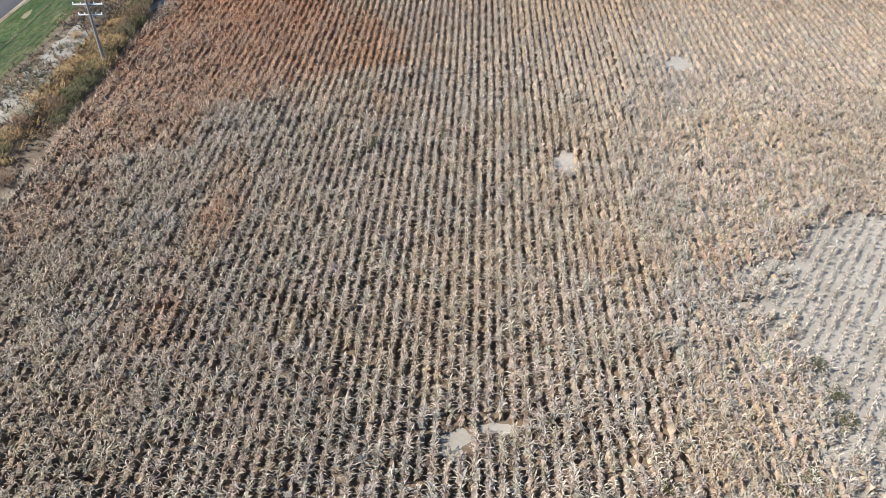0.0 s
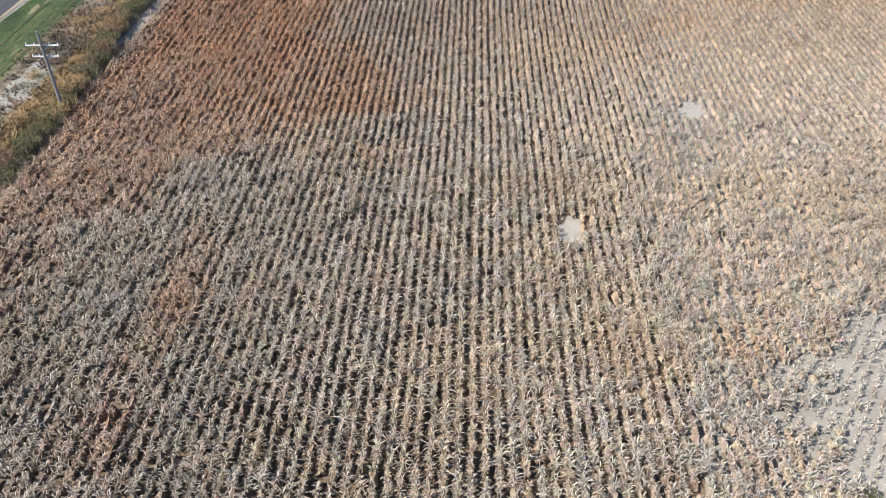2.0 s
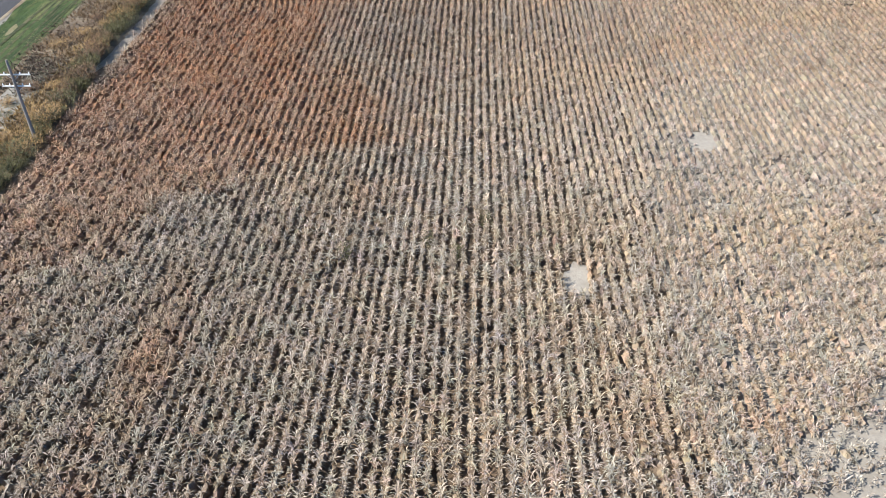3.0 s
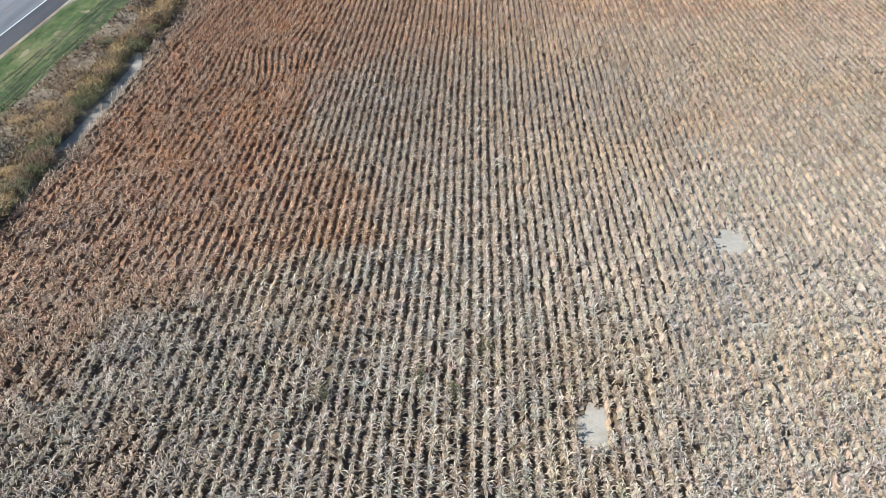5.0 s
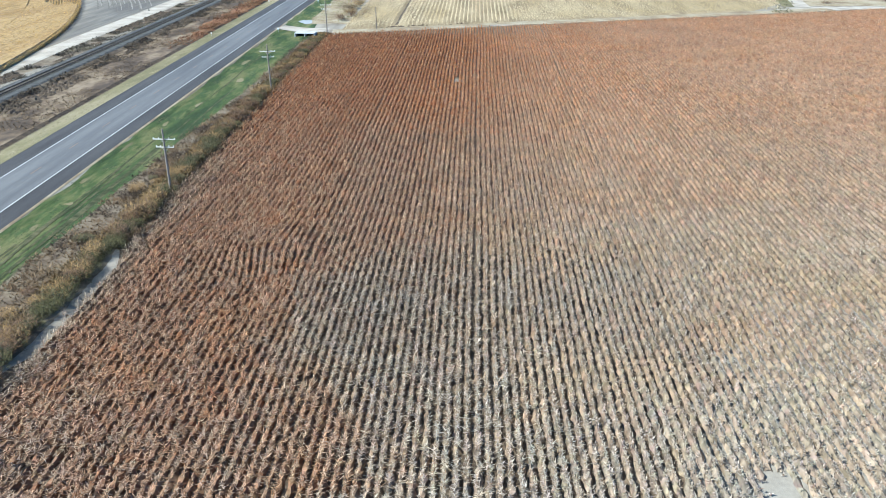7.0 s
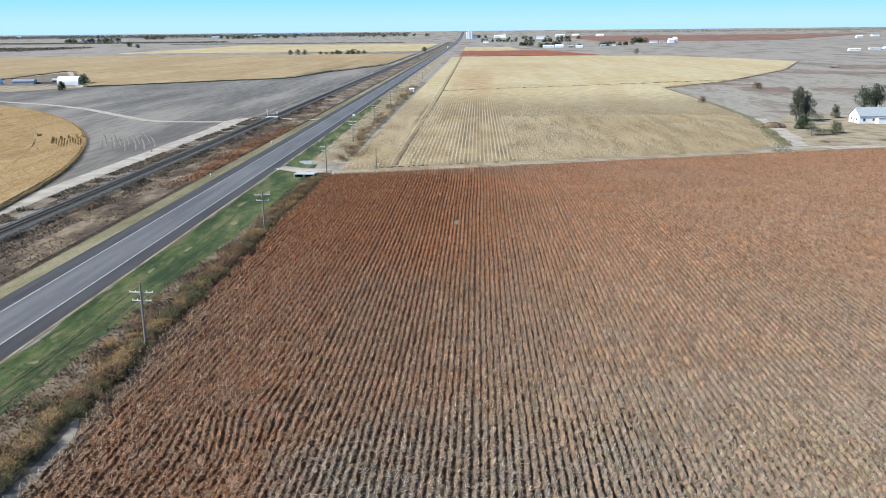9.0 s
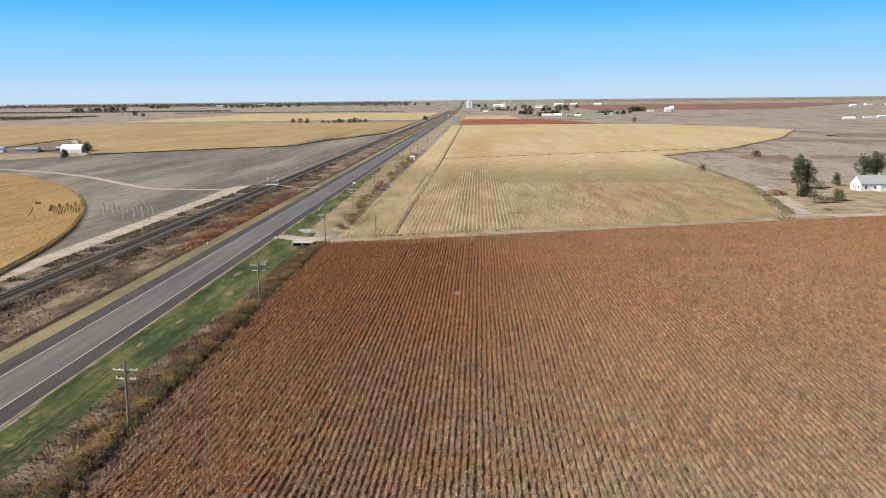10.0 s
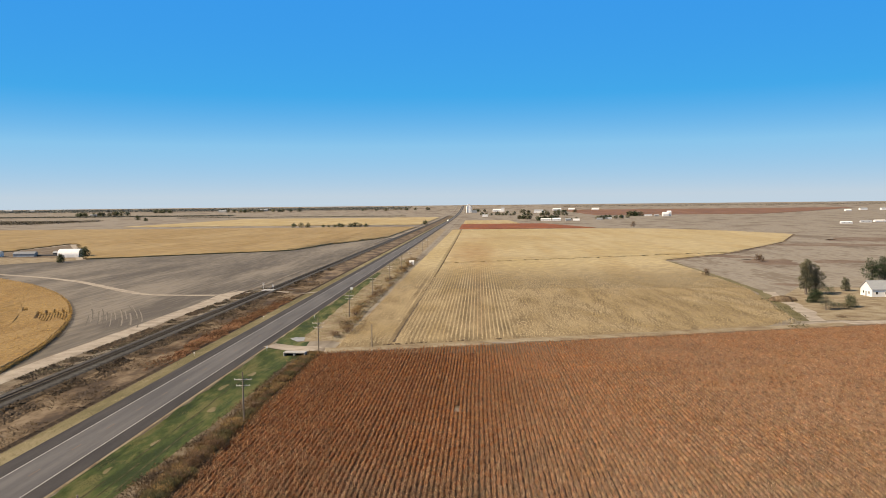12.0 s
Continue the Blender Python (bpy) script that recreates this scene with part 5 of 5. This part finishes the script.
bush("yard_shrub", 131.5, 352, 2.5, 3.0, "dark rounded shrub in the yard", "shrub", DARKGREEN, 85, 900, 0.42)
bush("yard_shrub", 135.5, 352, 2.4, 2.4, "olive shrub in the yard", "shrub", OLIVE, 86, 800, 0.42)
tree("yard_tree", 139.5, 357, 5.2, 5.0, "small dark yard tree near the house", "tree", SAGE, 87, 7, 700, 0.12, 0.4)
tree("cedar", 163, 412, 6.5, 4.0, "narrow grey-green cedar behind the yard", "tree", SAGE, 88, 7, 700, 0.08, 0.4)
bush("yard_shrub", 149, 398, 3.0, 4.2, "dark shrub below the tall cottonwoods", "shrub", DARKGREEN, 103, 900, 0.5)
for i, (x, y, h) in enumerate(((194, 452, 12), (203, 458, 12.5), (212, 452, 11))):
    tree("shelter_tree", x, y, h, 10, "broad dark green tree behind the house", "tree", DARKGREEN, 90 + i, 9, 1500, 0.12, 0.6, "shelter trees")
bush("yard_shrub", 124, 330, 1.8, 1.0, "low dark scrub beside the drive", "shrub", UMBER, 95, 260, 0.35)
bush("yard_shrub", 147, 335, 2.0, 0.9, "low brown scrub beside the drive", "shrub", UMBER, 96, 260, 0.35)
tree("lone_tree", 190.5, 596, 4.5, 6.5, "lone dark tree out on the pasture", "tree", UMBER, 97, 6, 420, 0.3, 0.5)
tree("fence_tree", 124.5, 488, 4.2, 4.2, "small bare brown tree on the fence line", "tree", UMBER, 98, 7, 260, 0.2, 0.4)
tree("lone_tree", 269, 1411, 11, 10, "lone tree in the far corn", "tree", UMBER, 99, 6, 400, 0.2, 0.9)


def mound():
    bm = bmesh.new()
    bmesh.ops.create_icosphere(bm, subdivisions=4, radius=1.0, matrix=Matrix.Diagonal((5.5, 3.4, 2.2, 1)))
    for v in bm.verts:
        v.co *= 1 + 0.16 * noise.noise(v.co * 0.5) + 0.05 * noise.noise(v.co * 2)
        v.co.z = max(v.co.z, -0.2)
    ob = part("earth_mound", bm, M["redbank"])
    ob.matrix_basis = pose(122.5, 377, BASE)
    tagged(ob, "brown heap of earth and weeds beside the lane", "mound")


mound()
for i, (px, py, ra, rb) in enumerate(((196, 592, 20, 26), (188, 650, 17, 16), (152, 440, 9, 7), (240, 590, 16, 18), (330, 800, 50, 30), (300, 1050, 40, 45), (420, 900, 60, 40))):
    patch("weedy_patch", px, py, ra, rb, M["rustpatch"], 0.02 + 0.006 * i, "low rusty brown weeds spread over the pasture", "weeds", 500 + i, 48)
patch("headland_sand", 9.0, far_edge(9.0) + 1.2, 4.2, 1.3, M["sand"], 0.12, "pale bare sand at the headland", "bare soil", 520)


# ---- buildings ----
def gable(bm, w, d, wall, ridge):
    """Walls with gable ends, ridge along x, standing on the origin's plane."""
    v = [bm.verts.new(c) for c in ((-w / 2, -d / 2, 0), (w / 2, -d / 2, 0), (w / 2, d / 2, 0), (-w / 2, d / 2, 0), (-w / 2, -d / 2, wall), (w / 2, -d / 2, wall), (w / 2, d / 2, wall), (-w / 2, d / 2, wall), (-w / 2, 0, ridge), (w / 2, 0, ridge))]
    for f in ((0, 1, 5, 4), (2, 3, 7, 6), (0, 4, 8, 7, 3), (1, 2, 6, 9, 5)):
        bm.faces.new([v[i] for i in f])
    return bm


def roof_slab(bm, w, d, wall, ridge, side, over=0.35, thick=0.15):
    s = -1 if side == 0 else 1
    slope = (ridge - wall) / (d / 2)
    e = d / 2 + over
    pts = [(-w / 2 - over, s * e, ridge - slope * e), (w / 2 + over, s * e, ridge - slope * e), (w / 2 + over, 0, ridge), (-w / 2 - over, 0, ridge)]
    lo = [bm.verts.new((x, y, z + 0.02)) for x, y, z in pts]
    hi = [bm.verts.new((x, y, z + 0.02 + thick)) for x, y, z in pts]
    bm.faces.new(hi)
    bm.faces.new(lo[::-1])
    for k in range(4):
        bm.faces.new((lo[k], lo[(k + 1) % 4], hi[(k + 1) % 4], hi[k]))
    bmesh.ops.recalc_face_normals(bm, faces=bm.faces[:])
    return bm


def building(name, x, y, w, d, wall, ridge, turn, wmat, rmat, label, category, windows=0, doors=0, group=""):
    top = tagged(empty(name, pose(x, y, float(land(x, y)), 0, 0, turn)), label, category, group)
    part("wall", gable(bmesh.new(), w, d, wall, ridge), wmat, top)
    for s in (0, 1):
        part("roof", roof_slab(bmesh.new(), w, d, wall, ridge, s), rmat, top)
    for k in range(windows):
        px = -w / 2 + w * (k + 0.5) / windows
        bm = bmesh.new()
        box(bm, px - 0.55, px + 0.55, -d / 2 - 0.06, -d / 2 + 0.02, 1.0, 2.2, 0.01)
        win = part("window", bm, M["whitewall"], top)
        bm = bmesh.new()
        box(bm, px - 0.45, px + 0.45, -d / 2 - 0.075, -d / 2 - 0.055, 1.1, 2.1)
        part("pane", bm, M["glass"], win)
    for k in range(doors):
        py = -d / 2 + d * (k + 0.5) / doors
        bm = bmesh.new()
        box(bm, -w / 2 - 0.06, -w / 2 + 0.02, py - 0.5, py + 0.5, 0.05, 2.1, 0.01)
        part("door", bm, M["greymetal"], top)
    return top


house = building("white_house", 170.5, 393.5, 16, 8.5, 3.2, 6.3, 4, M["whitewall"], M["greyroof"], "white clapboard farmhouse with a pale grey gable roof", "house", 4, 1)
bm = bmesh.new()
box(bm, -1.0, 2.4, -6.4, -4.22, 0, 2.5)
porch = part("porch", bm, M["whitewall"], house)
bm = bmesh.new()
box(bm, -1.25, 2.65, -6.65, -4.2, 2.5, 2.65, 0.03)
part("porch_roof", bm, M["greyroof"], porch)
bm = bmesh.new()
box(bm, 2.0, 2.7, 0.3, 1.0, 5.2, 7.3, 0.03)
part("chimney", bm, M["concrete"], house)
for px in (-2.2, 1.9):
    bm = bmesh.new()
    box(bm, -8.06, -7.98, px - 0.5, px + 0.5, 1.1, 2.3, 0.01)
    w_ = part("window", bm, M["whitewall"], house)
    bm = bmesh.new()
    box(bm, -8.08, -8.055, px - 0.4, px + 0.4, 1.2, 2.2)
    part("pane", bm, M["glass"], w_)


def arched_shed(x, y, w, d, h, turn):
    """A white arched steel machine shed."""
    top = tagged(empty("machine_shed", pose(x, y, float(land(x, y)), 0, 0, turn)), "white arched steel machine shed on the farmyard", "shed")
    bm = bmesh.new()
    n = 14
    rings = []
    for sx in (-w / 2, w / 2):
        rings.append([bm.verts.new((sx, -d / 2 * math.cos(math.pi * k / n), h * (0.30 + 0.70 * math.sin(math.pi * k / n)) if 0 < k < n else 0.30 * h)) for k in range(n + 1)])
    for k in range(n):
        bm.faces.new((rings[0][k], rings[1][k], rings[1][k + 1], rings[0][k + 1]))
    part("roof", bm, M["whitemetal"], top)
    bm = bmesh.new()
    for sx in (-w / 2 + 0.05, w / 2 - 0.05):
        vs = [bm.verts.new((sx, -d / 2 * math.cos(math.pi * k / n), h * (0.30 + 0.70 * math.sin(math.pi * k / n)) if 0 < k < n else 0.30 * h)) for k in range(n + 1)]
        vs += [bm.verts.new((sx, d / 2, 0)), bm.verts.new((sx, -d / 2, 0))]
        bm.faces.new(vs)
    for sy in (-d / 2, d / 2):
        bm.faces.new([bm.verts.new(c) for c in ((-w / 2, sy, 0), (w / 2, sy, 0), (w / 2, sy, h * 0.30), (-w / 2, sy, h * 0.30))])
    part("wall", bm, M["whitemetal"], top)
    bm = bmesh.new()
    box(bm, w / 2 - 0.02, w / 2 + 0.08, -2.6, 2.6, 0, h * 0.55)
    part("door", bm, M["greymetal"], top)


arched_shed(-332, 702, 17, 12, 6.8, 6)
building("long_shed", -376, 712, 17, 8, 2.6, 4.2, 8, M["greymetal"], M["metal"], "low grey sheet-metal shed on the farmyard", "shed", 0, 1)
building("long_shed", -353, 728, 13, 7, 2.4, 3.8, 8, M["darkshed"], M["greymetal"], "dark open-fronted shed on the farmyard", "shed", 0, 1)
building("long_shed", -405, 712, 16, 8, 3.2, 5.0, 8, M["whitemetal"], M["metal"], "pale metal shed at the farmyard's end", "shed", 0, 1)
bm = bmesh.new()
box(bm, -14, 14, -0.3, 0.3, 0, 1.5, 0.05)
ob = tagged(part("stock_fence", bm, M["darkshed"]), "dark solid stock fence between the sheds", "fence")
ob.matrix_basis = pose(-364, 715, BASE, 0, 0, 8)
tree("yard_cedar", -318.5, 698, 9.5, 8.5, "dense dark cedar beside the white shed", "tree", DARKGREEN, 101, 8, 1300, 0.08, 0.7)
tree("yard_cedar", -303.5, 632, 7.0, 6.0, "round dark cedar at the edge of the fallow", "tree", DARKGREEN, 102, 7, 900, 0.12, 0.6)

# far hedge of trees, scrub belts and the town
hedge = [tree("hedge_tree", -352 + 14 * i, 1606, 9.5, 11, "dark tree in the far shelter belt", "tree", c, 110 + i, 6, 210, 0.08, 1.8, "far shelter belt") for i, c in enumerate((DARKGREEN, GREYGREEN, SAGE))]
rng = random.Random(12)


def far_trees(x0, y0, x1, y1, n, lo, hi, jitter=8):
    for k in range(n):
        f = (k + rng.uniform(0, 0.8)) / n
        x, y = x0 + (x1 - x0) * f + rng.uniform(-jitter, jitter) * 0.5, y0 + (y1 - y0) * f + rng.uniform(-jitter, jitter)
        s = rng.uniform(lo, hi)
        t = copy_thing(hedge[rng.randrange(3)], pose(x, y, float(land(x, y)) - 0.1, 0, 0, rng.uniform(0, 360)))
        t.scale = (s * rng.uniform(0.9, 1.3), s * rng.uniform(0.9, 1.3), s)


far_trees(-300, 1608, -200, 1600, 9, 0.55, 1.1, 6)
for x, y, s in ((-104, 1757, 1.1), (-1153, 2751, 1.9), (-1035, 2535, 1.3)):
    copy_thing(hedge[0], pose(x, y, float(land(x, y)))).scale = (s, s, s)
far_trees(126, 2337, 165, 2320, 7, 1.0, 1.5)
far_trees(162, 2085, 235, 2270, 14, 0.9, 1.5, 20)
far_trees(230, 2110, 262, 2100, 4, 0.6, 1.0)
far_trees(320, 2160, 372, 2220, 9, 0.9, 1.4, 15)
far_trees(500, 2640, 535, 2625, 6, 1.4, 1.9)
far_trees(12, 3800, 60, 3790, 5, 1.0, 1.6, 30)
far_trees(40, 3050, 150, 3000, 12, 0.8, 1.5, 50)
far_trees(190, 2950, 330, 2900, 14, 0.8, 1.5, 60)
far_trees(380, 2250, 440, 2330, 8, 0.7, 1.2, 20)
far_trees(150, 3500, 420, 3420, 18, 0.9, 1.6, 60)
far_trees(-1780, 3560, -1600, 3640, 16, 1.6, 2.4, 40)
far_trees(-1250, 4080, -900, 4100, 16, 1.4, 2.0, 40)
far_trees(-1640, 4110, -1560, 4100, 7, 1.6, 2.2, 30)
far_trees(-600, 4200, -200, 4250, 12, 1.0, 1.6, 60)


def scrub(name, x0, x1, y0, y1, n, size, colours, seed, label):
    g = np.random.RandomState(seed)
    x, y = g.uniform(x0, x1, n), g.uniform(y0, y1, n)
    z = land(x, y) + g.uniform(0, size * 0.8, n)
    col = np.array(colours[0]) + (np.array(colours[1]) - np.array(colours[0])) * g.uniform(0, 1, n)[:, None]
    blades(name, np.c_[x, y, z], g.uniform(0, 6.28, n), size * g.uniform(0.6, 1.4, n), size * g.uniform(0.5, 1.0, n), g.normal(0.7, 0.4, n), g.normal(0, 0.5, n), col, M["leaf"], label, "woods")


scrub("creek_scrub", -1750, -1150, 2080, 2500, 9000, 4.5, ((0.06, 0.055, 0.042), (0.11, 0.095, 0.07)), 121, "far belt of grey-brown creek scrub")
scrub("far_woods", -3300, -350, 4250, 4650, 12000, 8.0, ((0.08, 0.095, 0.095), (0.11, 0.125, 0.12)), 122, "dark woods along the far horizon")
scrub("far_woods", -2400, -1000, 3300, 3380, 9000, 4.5, ((0.07, 0.08, 0.07), (0.11, 0.115, 0.095)), 124, "dark shelter belt across the far plain")
scrub("far_woods", -1100, -250, 2960, 3000, 3500, 3.0, ((0.08, 0.085, 0.07), (0.12, 0.12, 0.095)), 125, "thin dark shelter belt across the far plain")
scrub("far_woods", 500, 2600, 4500, 4700, 3500, 4.5, ((0.09, 0.09, 0.07), (0.13, 0.12, 0.09)), 123, "thin far woods on the rise")


def elevator(x, y):
    top = tagged(empty("grain_elevator", pose(x, y, float(land(x, y)), 0, 0, 6)), "tall white concrete grain elevator at the town", "grain elevator")
    for k in range(4):
        bm = bmesh.new()
        rod(bm, (-9 + 6 * k, 0, -1), (-9 + 6 * k, 0, 31), 3.6, 3.6, 20)
        part("silo", bm, M["whitemetal"], top)
    bm = bmesh.new()
    box(bm, -6, 5, -3, 3, 31, 38, 0.1)
    part("headhouse", bm, M["whitemetal"], top)
    bm = bmesh.new()
    box(bm, 12, 34, -5, 5, -1, 11, 0.1)
    part("annex", bm, M["greymetal"], top)


elevator(-20, 3594)
TOWN = [(182, 2068, 26, 10, 4, 6, 1), (207, 2055, 20, 10, 4, 7, 1), (234, 2041, 14, 9, 3.5, 6, 0), (253, 2032, 16, 9, 3, 5, 1), (276, 3457, 40, 18, 8, 14, 1), (110, 3770, 40, 20, 9, 13, 1), (135, 3760, 16, 16, 16, 19, 1), (300, 3440, 24, 14, 5, 8, 0),
        (327, 2140, 14, 9, 3, 5, 0), (360, 2200, 16, 9, 3, 5.5, 1), (552, 2599, 22, 10, 4, 6.5, 1), (575, 2588, 14, 10, 4, 6, 0), (599, 2573, 18, 14, 8, 13, 1), (612, 2580, 12, 12, 12, 17, 1), (682, 1544, 20, 7, 2.5, 4.2, 1), (751, 1614, 20, 7, 2.5, 4.2, 1), (794, 1649, 22, 7, 2.5, 4.2, 1),
        (1449, 3204, 24, 12, 5, 8, 1), (1602, 3402, 30, 14, 7, 10, 1), (1666, 3362, 26, 14, 7, 10, 1), (-1720, 3600, 26, 14, 6, 10, 0), (-2643, 4500, 40, 20, 8, 14, 0), (-2500, 4480, 30, 16, 8, 12, 0), (-1300, 4150, 40, 20, 7, 11, 0), (-1124, 4300, 40, 18, 8, 13, 0), (40, 2800, 18, 10, 5, 8, 1), (400, 3900, 40, 16, 7, 11, 1), (470, 3900, 30, 16, 7, 11, 1), (580, 3880, 34, 16, 7, 11, 1)]
for x, y, w, d, wall, ridge, white in TOWN:
    building("far_building", x, y, w, d, wall, ridge, rng.uniform(-8, 8), M["whitemetal"] if white else M["greymetal"], M["whitemetal"] if white and rng.random() < 0.6 else M["greyroof"], "small white far building with a gable roof" if white else "small grey far building with a gable roof", "building", 2, 1, "far buildings")


def truck(x, y):
    z = float(land(x, y)) + 0.05
    top = tagged(empty("truck", pose(x, y, z)), "white box truck with bright headlamps on the highway", "truck")
    bm = bmesh.new()
    box(bm, -1.25, 1.25, 1.2, 8.2, 0.9, 3.6, 0.06)
    part("cargo_box", bm, M["whitemetal"], top)
    bm = bmesh.new()
    box(bm, -1.15, 1.15, -1.2, 1.1, 0.6, 2.7, 0.2)
    cab = part("cab", bm, M["whitemetal"], top)
    bm = bmesh.new()
    box(bm, -1.0, 1.0, -1.24, -1.19, 1.7, 2.45, 0.01)
    part("windscreen", bm, M["glass"], cab)
    for s in (-0.8, 0.8):
        bm = bmesh.new()
        rod(bm, (s, -1.30, 0.95), (s, -1.18, 0.95), 0.22, 0.22, 12)
        part("headlamp", bm, M["lamp"], cab, "bright round headlamp")
    for wy in (-0.2, 3.0, 6.6):
        for s in (-1.1, 1.1):
            bm = bmesh.new()
            rod(bm, (s - 0.14, wy, 0.5), (s + 0.14, wy, 0.5), 0.5, 0.5, 16)
            part("wheel", bm, M["tyre"], top)


truck(-65.2, 2100)
top = tagged(empty("utility_hut", pose(-41, 586, float(land(-41, 586)), 0, 0, 5)), "small white utility hut beside the highway fence", "hut")
part("wall", gable(bmesh.new(), 3.0, 2.4, 2.1, 2.7), M["whitemetal"], top)
for s_ in (0, 1):
    part("roof", roof_slab(bmesh.new(), 3.0, 2.4, 2.1, 2.7, s_, 0.15, 0.06), M["whitemetal"], top)
bm = bmesh.new()
box(bm, -0.4, 0.4, -1.23, -1.18, 0.05, 1.95, 0.01)
part("door", bm, M["greymetal"], top)

strip("sandy_bank", [(44, -49.0, -43.0), (60, -48.6, -43.6), (80, -48.4, -43.4), (93, -47.2, -44.2), (97, -46.0, -45.0)], M["sandbank"], 0.055, label="pale grey sandy stretch of the bank", category="bare soil", across=5, every=1.5, jag=0.45)
tufts("grey_weeds", 6000, -49, -43, 50, 97, 0.30, 0.12, ((0.075, 0.075, 0.04), (0.15, 0.135, 0.09), (0.22, 0.19, 0.14)), 80, "low grey weeds on the sandy bank", "weeds", lambda x, y: step(0.5, 0.7, smooth_noise(x, y, 2.5, 96)))

# dark scrub and pale stones between the gravel lane and the track, dark brush at the ballast's foot
def rough_ground(name, n, x0, x1, y0, y1, lo, hi, mat, seed, label, category, clump, slope=0.0):
    rng = np.random.RandomState(seed)
    x, y = rng.uniform(x0, x1, n), rng.uniform(y0, y1, n)
    y = y + slope * x
    ok = rng.uniform(0, 1, n) < step(0.4, 0.65, smooth_noise(x, y * 0.5, clump, seed + 1))
    x, y = x[ok], y[ok]
    n = len(x)
    r = rng.uniform(lo, hi, n)
    ang = np.arange(6) * math.pi / 3
    ring = np.stack([x[:, None] + r[:, None] * np.cos(ang) * rng.uniform(0.6, 1.2, (n, 6)), y[:, None] + r[:, None] * np.sin(ang) * rng.uniform(0.7, 1.6, (n, 6)), np.repeat((land(x, y) + 0.02)[:, None], 6, 1)], -1)
    tip = np.stack([x, y, land(x, y) + r * rng.uniform(0.35, 0.7, n)], -1)[:, None, :]
    verts = np.concatenate([ring, tip], 1).reshape(-1, 3)
    i = np.arange(n)[:, None] * 7
    faces = np.concatenate([np.c_[i + k, i + (k + 1) % 6, i + 6] for k in range(6)])
    return tagged(mesh_object(name, verts, faces, mat), label, category, kind="stuff")


rough_ground("pale_stones", 5000, -101.5, -99.0, 150, 420, 0.15, 0.5, M["sand"], 401, "pale stones strewn along the railway", "stones", 7)
rough_ground("brush", 5200, -105.0, -100.6, 120, 420, 0.3, 0.95, M["brush"], 402, "low dark brown brush along the gravel lane", "brush", 6)
rough_ground("brush", 5200, -90.9, -85.0, 120, 520, 0.3, 0.85, M["brush"], 403, "low dark brown brush at the foot of the ballast", "brush", 6)
tufts("rust_weeds", 9000, -86, -76.8, 240, 410, 0.5, 0.3, ((0.12, 0.05, 0.022), (0.18, 0.08, 0.034), (0.22, 0.125, 0.06)), 81, "rust-red dead weeds in the ditch", "weeds", lambda x, y: np.exp(-((x + 78.5) / 3.4) ** 2) * step(240, 275, y) * (1 - step(370, 410, y)) * (0.3 + 0.7 * step(0.3, 0.6, smooth_noise(x, y, 8, 99))))
rough_ground("brush", 200, -37, 8, 286.2, 287.6, 0.25, 0.7, M["brush"], 404, "dark dead brush along the headland track", "brush", 5, 0.28)
